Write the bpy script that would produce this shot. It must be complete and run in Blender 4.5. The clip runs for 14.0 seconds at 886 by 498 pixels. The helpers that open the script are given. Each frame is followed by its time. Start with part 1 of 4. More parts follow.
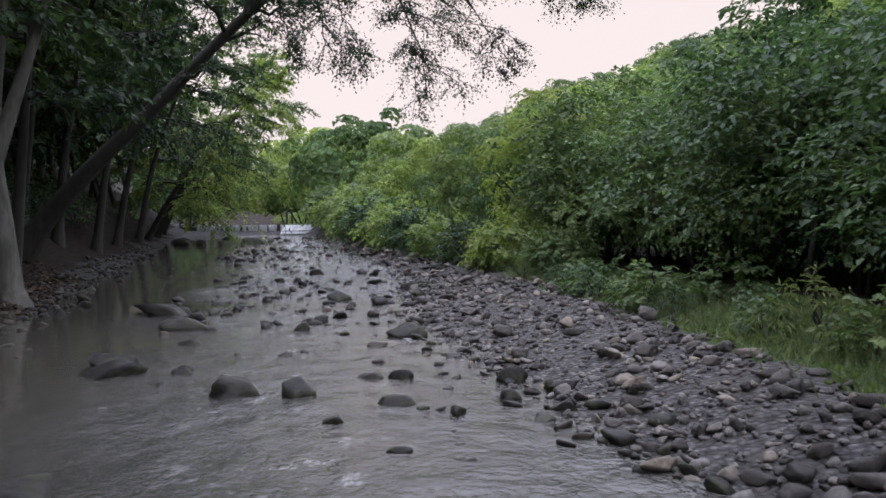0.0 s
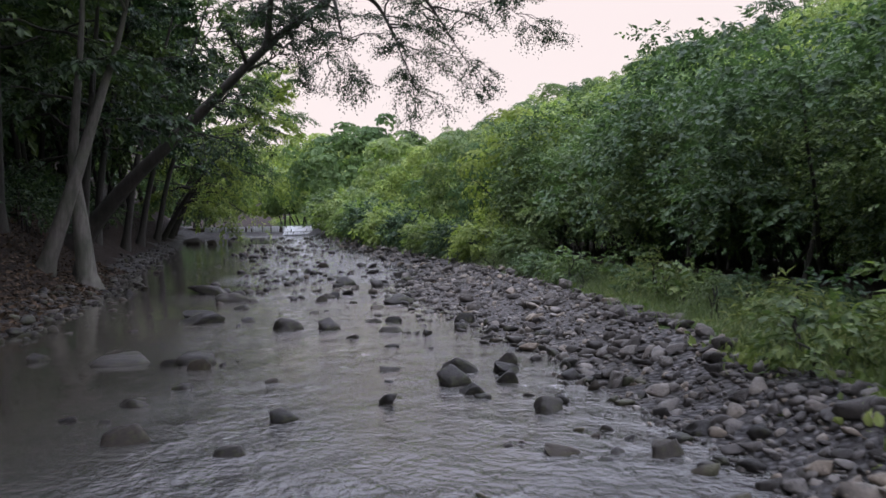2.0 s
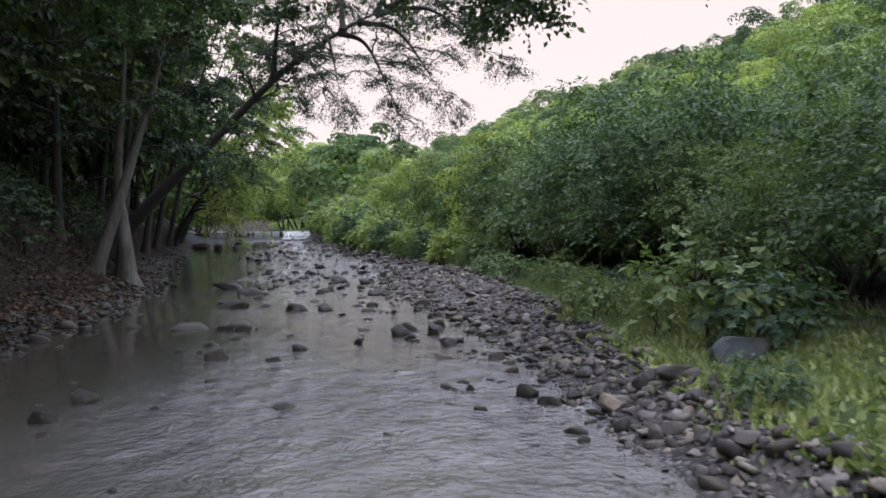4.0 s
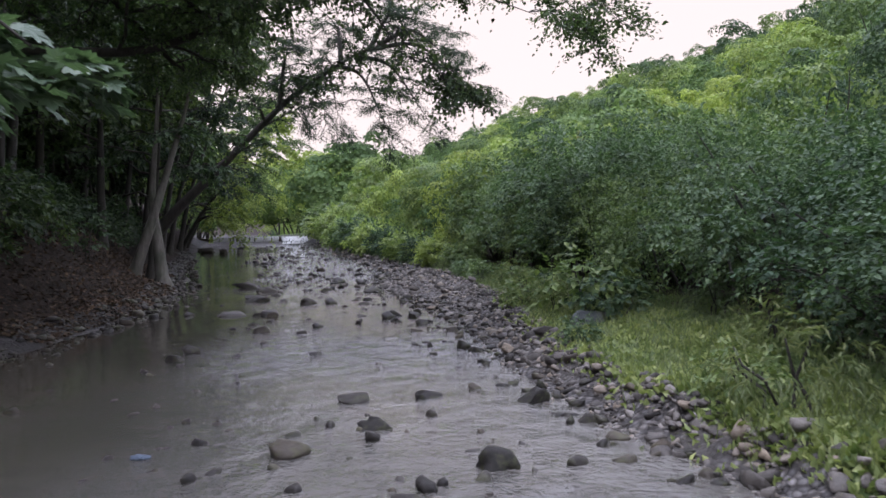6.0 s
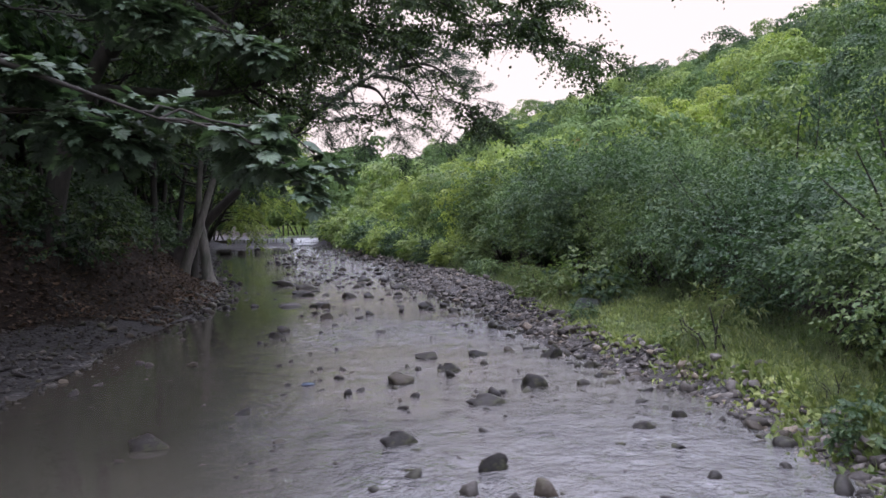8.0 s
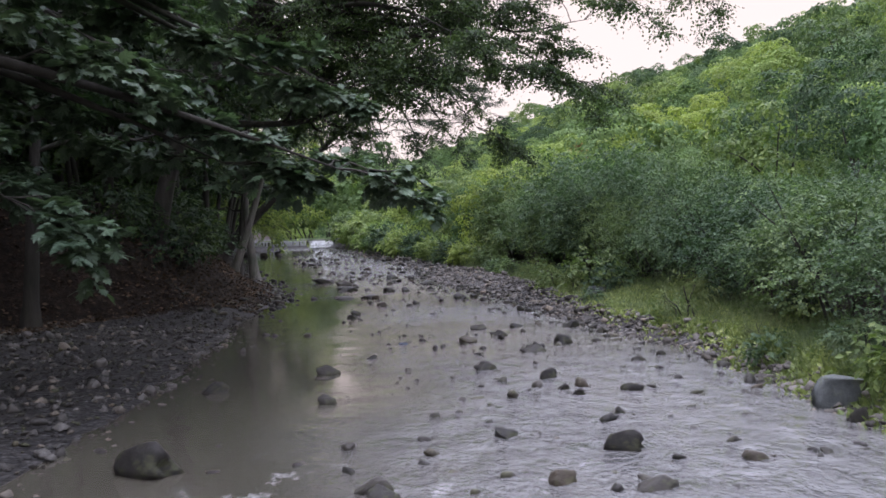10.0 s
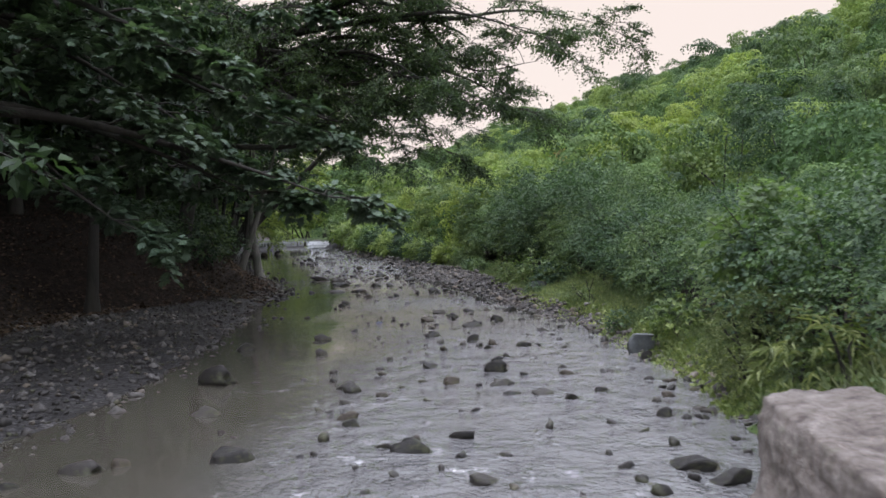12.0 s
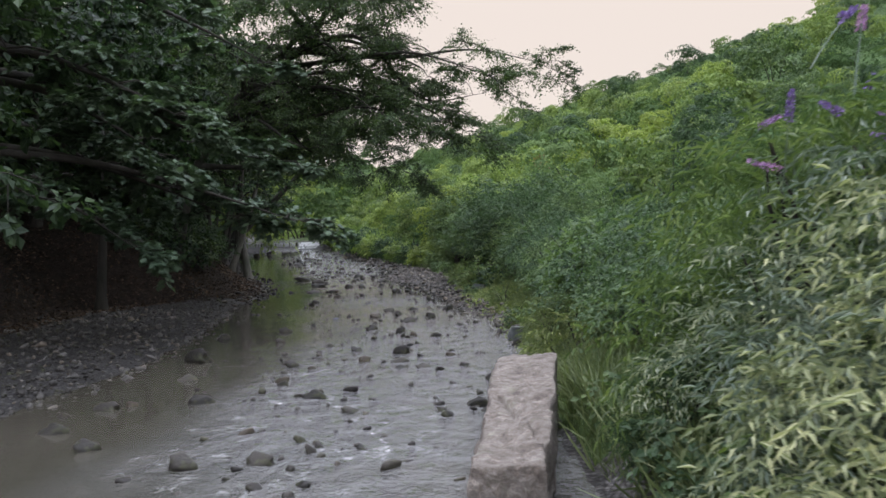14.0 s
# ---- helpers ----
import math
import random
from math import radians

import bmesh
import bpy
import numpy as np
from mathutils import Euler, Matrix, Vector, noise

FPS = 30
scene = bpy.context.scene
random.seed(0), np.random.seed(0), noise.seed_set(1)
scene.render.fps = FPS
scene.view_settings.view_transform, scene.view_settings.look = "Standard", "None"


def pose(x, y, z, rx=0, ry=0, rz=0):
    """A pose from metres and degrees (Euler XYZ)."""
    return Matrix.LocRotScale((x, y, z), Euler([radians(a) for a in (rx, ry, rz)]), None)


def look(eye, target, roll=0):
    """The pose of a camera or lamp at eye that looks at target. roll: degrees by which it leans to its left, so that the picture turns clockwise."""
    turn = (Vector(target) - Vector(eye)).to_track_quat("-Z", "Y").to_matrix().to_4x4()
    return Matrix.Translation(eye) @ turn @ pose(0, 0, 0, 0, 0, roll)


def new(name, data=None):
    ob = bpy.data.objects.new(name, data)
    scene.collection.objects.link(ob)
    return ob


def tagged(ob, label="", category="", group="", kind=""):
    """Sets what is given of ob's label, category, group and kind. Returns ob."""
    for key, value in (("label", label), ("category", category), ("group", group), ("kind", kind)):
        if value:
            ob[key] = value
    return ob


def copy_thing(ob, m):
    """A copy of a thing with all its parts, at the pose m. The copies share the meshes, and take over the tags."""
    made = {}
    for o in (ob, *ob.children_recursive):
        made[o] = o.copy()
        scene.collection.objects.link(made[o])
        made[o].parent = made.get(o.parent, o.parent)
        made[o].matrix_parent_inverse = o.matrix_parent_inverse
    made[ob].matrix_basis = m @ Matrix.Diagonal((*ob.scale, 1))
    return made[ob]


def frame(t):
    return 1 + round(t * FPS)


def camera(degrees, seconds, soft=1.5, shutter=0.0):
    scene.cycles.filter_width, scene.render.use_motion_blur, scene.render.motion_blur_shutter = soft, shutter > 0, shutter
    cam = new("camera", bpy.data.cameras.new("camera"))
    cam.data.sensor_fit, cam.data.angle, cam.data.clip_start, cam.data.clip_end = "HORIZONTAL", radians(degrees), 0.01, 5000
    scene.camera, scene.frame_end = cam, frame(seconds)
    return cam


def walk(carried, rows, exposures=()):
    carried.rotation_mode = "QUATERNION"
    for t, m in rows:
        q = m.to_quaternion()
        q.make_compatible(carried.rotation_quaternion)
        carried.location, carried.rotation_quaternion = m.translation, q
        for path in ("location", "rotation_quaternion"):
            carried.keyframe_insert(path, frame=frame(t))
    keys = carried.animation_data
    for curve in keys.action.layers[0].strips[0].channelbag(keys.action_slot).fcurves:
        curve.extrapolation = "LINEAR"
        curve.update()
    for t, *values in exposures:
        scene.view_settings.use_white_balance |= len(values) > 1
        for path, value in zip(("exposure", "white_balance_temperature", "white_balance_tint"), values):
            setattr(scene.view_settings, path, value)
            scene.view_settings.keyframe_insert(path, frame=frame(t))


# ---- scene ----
import itertools

cam = camera(60.1, 14.0, soft=1.6, shutter=0.3)
# seconds, eye, point two metres ahead, roll
PATH = [
    (0, (-0.01, 0.081, 1.445), (-0.014, 2.081, 1.395), -0.8),
    (0.5, (0.006, -0.693, 1.387), (0.006, 1.307, 1.339), -0.9),
    (1, (0.062, -1.798, 1.335), (0.065, 0.201, 1.285), -0.9),
    (1.5, (0.141, -2.752, 1.334), (0.147, -0.753, 1.283), -1.0),
    (2, (0.266, -3.958, 1.348), (0.274, -1.959, 1.302), -1.0),
    (2.5, (0.408, -4.934, 1.378), (0.416, -2.934, 1.334), -1.0),
    (3, (0.58, -6.051, 1.403), (0.594, -4.051, 1.362), -1.1),
    (3.5, (0.76, -7.203, 1.435), (0.774, -5.203, 1.395), -1.2),
    (6, (1.245, -12.752, 1.648), (1.278, -10.753, 1.616), -1.2),
    (6.5, (1.214, -13.645, 1.692), (1.25, -11.646, 1.661), -1.3),
    (7, (1.053, -14.554, 1.722), (1.093, -12.554, 1.691), -1.3),
    (7.5, (0.789, -15.369, 1.751), (0.832, -13.37, 1.719), -1.3),
    (8, (0.483, -16.195, 1.76), (0.524, -14.195, 1.729), -1.3),
    (10.5, (-0.623, -21.223, 1.846), (-0.576, -19.224, 1.819), -1.9),
    (11, (-0.508, -22.355, 1.899), (-0.458, -20.356, 1.871), -1.9),
    (11.5, (-0.241, -23.543, 1.942), (-0.189, -21.544, 1.913), -1.8),
    (12, (0.063, -24.644, 1.926), (0.116, -22.645, 1.897), -1.8),
    (12.5, (0.457, -25.758, 1.946), (0.511, -23.759, 1.914), -1.8),
    (13, (0.849, -26.766, 2.021), (0.904, -24.767, 1.987), -1.8),
    (13.5, (1.22, -27.822, 2.136), (1.274, -25.823, 2.103), -1.8),
    (14, (1.498, -28.75, 2.282), (1.554, -26.751, 2.247), -1.7),
]
walk(cam, [(t, look(eye, to, roll)) for t, eye, to, roll in PATH], [(0, 0.46, 6480, 20), (3.5, 0.54, 6480, 20), (8.5, 0.66, 6500, 24), (11, 0.56, 6650, 18), (14, 0.34, 6780, 13)])

# ---- daylight: bright overcast, evening-warm cloud ----
SUN_ELEV, SUN_ROT = 72.0, 265.0
world = bpy.data.worlds.new("overcast_sky")
scene.world = world
world.use_nodes = True
wn, wl = world.node_tree.nodes, world.node_tree.links
wn.clear()
w_out, w_bg, w_sky = wn.new("ShaderNodeOutputWorld"), wn.new("ShaderNodeBackground"), wn.new("ShaderNodeTexSky")
w_sky.sky_type, w_sky.sun_disc = "NISHITA", False
w_sky.sun_elevation, w_sky.sun_rotation = radians(SUN_ELEV), radians(SUN_ROT)
w_mix = wn.new("ShaderNodeMix")
w_mix.data_type = "RGBA"
w_mix.inputs["Factor"].default_value = 0.93
# the cloud cover: warm towards the horizon, cooler and more than twice as bright overhead, as under any overcast
w_co, w_sep, w_ramp = wn.new("ShaderNodeTexCoord"), wn.new("ShaderNodeSeparateXYZ"), wn.new("ShaderNodeValToRGB")
wl.new(w_co.outputs["Generated"], w_sep.inputs[0])
wl.new(w_sep.outputs["Z"], w_ramp.inputs[0])
w_ramp.color_ramp.elements[0].position, w_ramp.color_ramp.elements[0].color = 0.29, (0.285, 0.26, 0.242, 1)
w_ramp.color_ramp.elements[1].position, w_ramp.color_ramp.elements[1].color = 0.47, (0.62, 0.68, 0.8, 1)
w_top = w_ramp.color_ramp.elements.new(0.8)
w_top.color = (0.95, 1.06, 1.3, 1)
w_gain = wn.new("ShaderNodeVectorMath")
w_gain.operation = "SCALE"
w_gain.inputs["Scale"].default_value = 25.0
wl.new(w_ramp.outputs[0], w_gain.inputs[0])
wl.new(w_gain.outputs[0], w_mix.inputs["B"])
wl.new(w_sky.outputs[0], w_mix.inputs["A"])
wl.new(w_mix.outputs["Result"], w_bg.inputs[0])
w_bg.inputs[1].default_value = 0.1
wl.new(w_bg.outputs[0], w_out.inputs[0])
sun = new("sun", bpy.data.lights.new("sun", "SUN"))
sun.data.energy, sun.data.angle, sun.data.color = 1.8, radians(50), (0.9, 0.94, 1.0)
sun.rotation_euler = (radians(90 - SUN_ELEV), 0, radians(180 - SUN_ROT))


# ---- materials ----
def mat(name):
    m = bpy.data.materials.new(name)
    m.use_nodes = True
    n, l = m.node_tree.nodes, m.node_tree.links
    return m, n, l, n["Principled BSDF"]


def ramp(n, l, fac, stops):
    r = n.new("ShaderNodeValToRGB")
    while len(r.color_ramp.elements) < len(stops):
        r.color_ramp.elements.new(0.5)
    for e, (p, c) in zip(r.color_ramp.elements, stops):
        e.position, e.color = p, (*c, 1)
    l.new(fac, r.inputs[0])
    return r.outputs[0]


def tex(n, l, scale, detail=4.0, rough=0.6, coords="Object", stretch=None):
    c = n.new("ShaderNodeTexCoord")
    t = n.new("ShaderNodeTexNoise")
    t.inputs["Scale"].default_value, t.inputs["Detail"].default_value, t.inputs["Roughness"].default_value = scale, detail, rough
    if stretch:
        mp = n.new("ShaderNodeMapping")
        mp.inputs["Scale"].default_value = stretch
        l.new(c.outputs[coords], mp.inputs[0])
        l.new(mp.outputs[0], t.inputs[0])
    else:
        l.new(c.outputs[coords], t.inputs[0])
    return t.outputs[0]


def mixc(n, l, a, b, fac, kind="MIX"):
    m = n.new("ShaderNodeMix")
    m.data_type, m.blend_type = "RGBA", kind
    for sock, v in (("A", a), ("B", b), ("Factor", fac)):
        if isinstance(v, (int, float)):
            m.inputs[sock].default_value = v
        elif isinstance(v, tuple):
            m.inputs[sock].default_value = (*v, 1)
        else:
            l.new(v, m.inputs[sock])
    return m.outputs["Result"]


def bump(n, l, height, strength, dist, bsdf):
    b = n.new("ShaderNodeBump")
    b.inputs["Strength"].default_value, b.inputs["Distance"].default_value = strength, dist
    l.new(height, b.inputs["Height"])
    l.new(b.outputs[0], bsdf.inputs["Normal"])


def leaf_mat(name, dark, mid, light, rough=0.5, trans=0.38, clump=0.7, gloss=0.3):
    """Leaves: hue varies leaf by leaf, clump by clump and plant by plant; light passes through them."""
    dark, mid, light = (tuple(0.82 * v + 0.18 * (0.3 * k[0] + 0.6 * k[1] + 0.1 * k[2]) for v in k) for k in (dark, mid, light))
    m, n, l, b = mat(name)
    geo, info = n.new("ShaderNodeNewGeometry"), n.new("ShaderNodeObjectInfo")
    per_leaf = ramp(n, l, geo.outputs["Random Per Island"], [(0.0, dark), (0.55, mid), (1.0, light)])
    clumps = ramp(n, l, tex(n, l, clump, 3), [(0.3, (0.62, 0.68, 0.62)), (0.7, (1.3, 1.25, 1.1))])
    c = mixc(n, l, per_leaf, clumps, 1.0, "MULTIPLY")
    plants = ramp(n, l, info.outputs["Random"], [(0.0, (0.45, 0.54, 0.58)), (0.5, (1.0, 1.0, 1.0)), (1.0, (1.6, 1.4, 0.95))])
    c = mixc(n, l, c, plants, 1.0, "MULTIPLY")
    l.new(c, b.inputs["Base Color"])
    b.inputs["Roughness"].default_value = rough
    b.inputs["Specular IOR Level"].default_value = gloss
    tr = n.new("ShaderNodeBsdfTranslucent")
    l.new(mixc(n, l, c, (1.1, 1.28, 0.65), 1.0, "MULTIPLY"), tr.inputs[0])
    mx = n.new("ShaderNodeMixShader")
    mx.inputs[0].default_value = trans
    l.new(b.outputs[0], mx.inputs[1])
    l.new(tr.outputs[0], mx.inputs[2])
    l.new(mx.outputs[0], n["Material Output"].inputs[0])
    return m


def bark_mat(name, dark, light):
    m, n, l, b = mat(name)
    c = ramp(n, l, tex(n, l, 7, 6, 0.7, stretch=(1, 1, 0.18)), [(0.3, dark), (0.7, light)])
    blot = ramp(n, l, tex(n, l, 1.3, 3), [(0.35, (0.65, 0.75, 0.55)), (0.65, (1.1, 1.05, 1.0))])
    l.new(mixc(n, l, c, blot, 1.0, "MULTIPLY"), b.inputs["Base Color"])
    b.inputs["Roughness"].default_value = 0.9
    bump(n, l, tex(n, l, 16, 5, 0.7, stretch=(1, 1, 0.15)), 0.8, 0.03, b)
    return m


def stone_mat(name, dark, mid, light, rough=0.6, moss=0.0):
    m, n, l, b = mat(name)
    info, geo = n.new("ShaderNodeObjectInfo"), n.new("ShaderNodeNewGeometry")
    add = n.new("ShaderNodeMath")
    add.operation = "ADD"
    l.new(info.outputs["Random"], add.inputs[0])
    l.new(geo.outputs["Random Per Island"], add.inputs[1])
    fr = n.new("ShaderNodeMath")
    fr.operation = "FRACT"
    l.new(add.outputs[0], fr.inputs[0])
    c = ramp(n, l, fr.outputs[0], [(0.0, dark), (0.45, mid), (0.8, light), (1.0, (light[0] * 1.1, light[1] * 0.98, light[2] * 0.82))])
    g = ramp(n, l, tex(n, l, 9, 6, 0.7), [(0.3, (0.6, 0.6, 0.62)), (0.7, (1.25, 1.22, 1.18))])
    c = mixc(n, l, c, g, 1.0, "MULTIPLY")
    f = ramp(n, l, tex(n, l, 60, 3, 0.7), [(0.3, (0.8, 0.8, 0.8)), (0.7, (1.15, 1.15, 1.15))])
    c = mixc(n, l, c, f, 1.0, "MULTIPLY")
    if moss:
        mk = ramp(n, l, tex(n, l, 3, 5, 0.7), [(0.5, (0, 0, 0)), (0.62, (moss, moss, moss))])
        c = mixc(n, l, c, (0.09, 0.1, 0.04), mk)
    b.inputs["Specular IOR Level"].default_value = 0.22
    l.new(c, b.inputs["Base Color"])
    l.new(ramp(n, l, tex(n, l, 4, 4), [(0.3, (rough - 0.15,) * 3), (0.7, (rough + 0.15,) * 3)]), b.inputs["Roughness"])
    bump(n, l, tex(n, l, 26, 6, 0.7), 0.5, 0.02, b)
    return m


M_STONE = stone_mat("dry_cobble", (0.034, 0.031, 0.028), (0.08, 0.073, 0.067), (0.17, 0.158, 0.145), 0.62)
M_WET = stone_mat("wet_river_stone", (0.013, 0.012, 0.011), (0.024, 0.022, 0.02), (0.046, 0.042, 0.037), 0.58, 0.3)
# darker greys than the dry cobble, for the left beach
M_BEACH = stone_mat("darker_beach_cobble", (0.03, 0.028, 0.026), (0.055, 0.052, 0.048), (0.1, 0.095, 0.088), 0.6)
M_BOULDER = stone_mat("grey_boulder", (0.066, 0.076, 0.08), (0.08, 0.09, 0.094), (0.11, 0.12, 0.122), 0.8, 0.5)
M_BARK_DARK = bark_mat("dark_bark", (0.012, 0.01, 0.009), (0.038, 0.033, 0.029))
M_BARK_GREY = bark_mat("grey_bark", (0.045, 0.04, 0.037), (0.14, 0.128, 0.12))
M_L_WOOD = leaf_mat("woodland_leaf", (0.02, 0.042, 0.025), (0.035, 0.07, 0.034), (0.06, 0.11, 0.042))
M_L_MAPLE = leaf_mat("maple_leaf", (0.048, 0.085, 0.058), (0.066, 0.115, 0.076), (0.09, 0.148, 0.098), 0.45, 0.25)
M_L_SHRUB = leaf_mat("shrub_leaf", (0.036, 0.072, 0.038), (0.062, 0.114, 0.055), (0.108, 0.17, 0.083), 0.45, 0.36, 0.7, 0.16)
M_L_LOW = leaf_mat("bramble_leaf", (0.044, 0.084, 0.044), (0.07, 0.124, 0.062), (0.12, 0.182, 0.092), 0.45, 0.36, 0.7, 0.16)
M_L_LIME = leaf_mat("lime_green_leaf", (0.1, 0.16, 0.05), (0.14, 0.21, 0.07), (0.19, 0.265, 0.095), 0.5, 0.48)
M_L_HILL = leaf_mat("hillside_leaf", (0.095, 0.155, 0.058), (0.13, 0.205, 0.078), (0.17, 0.25, 0.1), 0.75, 0.3, 0.3, 0.1)
M_L_WILLOW = leaf_mat("narrow_grey_green_leaf", (0.09, 0.13, 0.1), (0.165, 0.21, 0.175), (0.32, 0.36, 0.31), 0.45, 0.25)
M_L_RUST = leaf_mat("rusty_leaf", (0.16, 0.09, 0.05), (0.22, 0.12, 0.07), (0.26, 0.15, 0.09), 0.7)
M_HERB = leaf_mat("low_herb_leaf", (0.085, 0.135, 0.065), (0.125, 0.185, 0.09), (0.185, 0.245, 0.13), 0.5, 0.3)
M_GRASS = leaf_mat("grass_blade", (0.07, 0.105, 0.055), (0.1, 0.142, 0.074), (0.15, 0.19, 0.11), 0.5, 0.3)
M_LITTER = leaf_mat("fallen_leaf", (0.03, 0.02, 0.015), (0.06, 0.038, 0.027), (0.12, 0.075, 0.05), 0.8, 0.05, 0.7, 0.12)
M_PURPLE = leaf_mat("purple_flower", (0.2, 0.09, 0.45), (0.27, 0.14, 0.55), (0.36, 0.22, 0.65), 0.6, 0.2)


def ground_mat(name, stops, scale, bscale, bdist, rough=0.95, big=0.25):
    m, n, l, b = mat(name)
    c = ramp(n, l, tex(n, l, scale, 7, 0.7), stops)
    v = ramp(n, l, tex(n, l, big, 3), [(0.3, (0.7, 0.7, 0.68)), (0.7, (1.2, 1.2, 1.2))])
    l.new(mixc(n, l, c, v, 1.0, "MULTIPLY"), b.inputs["Base Color"])
    b.inputs["Roughness"].default_value = rough
    b.inputs["Specular IOR Level"].default_value = 0.12
    bump(n, l, tex(n, l, bscale, 6, 0.7), 1.0, bdist, b)
    return m


def pebble_mat(name="gravel_and_silt", wet=1.0):
    """Fine gravel: small rounded cells of many greys with dark gaps, over silt; wet below 1 darkens it all to paint in
    shade.
    """
    m, n, l, b = mat(name)
    tc, nz, ad = n.new("ShaderNodeTexCoord"), n.new("ShaderNodeTexNoise"), n.new("ShaderNodeVectorMath")
    nz.inputs["Scale"].default_value = 3.0
    ad.operation = "MULTIPLY_ADD"
    ad.inputs[1].default_value = (0.12, 0.12, 0.12)
    l.new(tc.outputs["Object"], nz.inputs[0])
    l.new(nz.outputs["Color"], ad.inputs[0])
    l.new(tc.outputs["Object"], ad.inputs[2])
    v = n.new("ShaderNodeTexVoronoi")
    v.inputs["Scale"].default_value = 17.0
    l.new(ad.outputs[0], v.inputs[0])
    sp = n.new("ShaderNodeSeparateColor")
    l.new(v.outputs["Color"], sp.inputs[0])
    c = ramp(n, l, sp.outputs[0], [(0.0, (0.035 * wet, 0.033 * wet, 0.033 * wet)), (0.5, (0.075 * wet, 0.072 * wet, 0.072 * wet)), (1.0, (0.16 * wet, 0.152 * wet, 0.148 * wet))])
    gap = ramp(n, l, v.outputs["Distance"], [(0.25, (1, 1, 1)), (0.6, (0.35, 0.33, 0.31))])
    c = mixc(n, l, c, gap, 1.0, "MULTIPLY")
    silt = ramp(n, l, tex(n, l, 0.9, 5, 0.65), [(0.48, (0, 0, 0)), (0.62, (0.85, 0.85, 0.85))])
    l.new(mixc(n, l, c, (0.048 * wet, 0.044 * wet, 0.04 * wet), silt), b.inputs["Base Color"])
    b.inputs["Roughness"].default_value = 0.75
    b.inputs["Specular IOR Level"].default_value = 0.2
    inv = n.new("ShaderNodeMath")
    inv.operation = "SUBTRACT"
    inv.inputs[0].default_value = 1.0
    l.new(v.outputs["Distance"], inv.inputs[1])
    bump(n, l, inv.outputs[0], 0.9, 0.04, b)
    return m


M_BED = pebble_mat()
# the same gravel with the left beach's shade painted into its colour
M_BED_SHADED = pebble_mat("shaded_gravel_and_silt", 0.45)
M_TURF = ground_mat("mossy_turf", [(0.3, (0.03, 0.045, 0.018)), (0.5, (0.05, 0.08, 0.025)), (0.7, (0.09, 0.12, 0.045))], 9, 14, 0.06)
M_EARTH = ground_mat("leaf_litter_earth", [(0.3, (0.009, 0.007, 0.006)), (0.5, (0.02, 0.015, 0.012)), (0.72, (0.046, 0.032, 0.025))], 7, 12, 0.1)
M_SLOPE = ground_mat("scrub_slope", [(0.3, (0.03, 0.055, 0.018)), (0.5, (0.05, 0.09, 0.03)), (0.7, (0.085, 0.13, 0.045))], 0.8, 1.2, 0.8)


def water_mat():
    """Silty water: calm along the shaded side, broken into ripples and a little foam along the current."""
    m, n, l, b = mat("silty_stream_water")
    c = ramp(n, l, tex(n, l, 0.35, 4, 0.6), [(0.3, (0.042, 0.039, 0.03)), (0.7, (0.062, 0.056, 0.045))])
    at = n.new("ShaderNodeAttribute")
    at.attribute_name = "current"
    flecks = ramp(n, l, tex(n, l, 2.6, 8, 0.75, stretch=(1.0, 0.7, 1)), [(0.55, (0, 0, 0)), (0.7, (0.7, 0.7, 0.7))])
    fa = n.new("ShaderNodeAttribute")
    fa.attribute_name = "white_water"
    swift = fa.outputs["Fac"]
    foam = mixc(n, l, flecks, swift, 1.0, "MULTIPLY")
    # the riffle is paler than the still pool: sky reflection painted into its base colour
    sky_tint = mixc(n, l, (0, 0, 0), (0.32, 0.32, 0.32), at.outputs["Fac"])
    c = mixc(n, l, c, (0.18, 0.185, 0.2), sky_tint)
    l.new(mixc(n, l, c, (0.5, 0.5, 0.5), foam), b.inputs["Base Color"])
    b.inputs["IOR"].default_value = 1.45
    l.new(mixc(n, l, (0.03, 0.03, 0.03), (0.6, 0.6, 0.6), foam), b.inputs["Roughness"])
    a = tex(n, l, 2.8, 3, 0.5, stretch=(1.0, 0.75, 1))
    f = tex(n, l, 17, 3, 0.6, stretch=(1.0, 0.8, 1))
    s = n.new("ShaderNodeMath")
    s.operation = "MULTIPLY_ADD"
    s.inputs[1].default_value = 0.3
    l.new(f, s.inputs[0])
    l.new(a, s.inputs[2])
    bp = n.new("ShaderNodeBump")
    bp.inputs["Distance"].default_value = 0.2
    # glassy runs between riffled ones
    runs = ramp(n, l, tex(n, l, 0.8, 3, 0.6, stretch=(1.0, 0.4, 1)), [(0.38, (0.45, 0.45, 0.45)), (0.62, (1.0, 1.0, 1.0))])
    lively = mixc(n, l, (0.035, 0.035, 0.035), (1.0, 1.0, 1.0), at.outputs["Fac"])
    l.new(mixc(n, l, lively, runs, 1.0, "MULTIPLY"), bp.inputs["Strength"])
    l.new(s.outputs[0], bp.inputs["Height"])
    l.new(bp.outputs[0], b.inputs["Normal"])
    return m


M_WATER = water_mat()


def plain(name, col, rough, metal=0.0):
    m, n, l, b = mat(name)
    g = ramp(n, l, tex(n, l, 8, 5), [(0.3, tuple(v * 0.8 for v in col)), (0.7, tuple(min(1, v * 1.2) for v in col))])
    l.new(g, b.inputs["Base Color"])
    b.inputs["Roughness"].default_value, b.inputs["Metallic"].default_value = rough, metal
    return m


M_FOAM = plain("white_water", (0.36, 0.37, 0.37), 0.4)
M_BLUE = plain("blue_plastic", (0.05, 0.07, 0.1), 0.7)


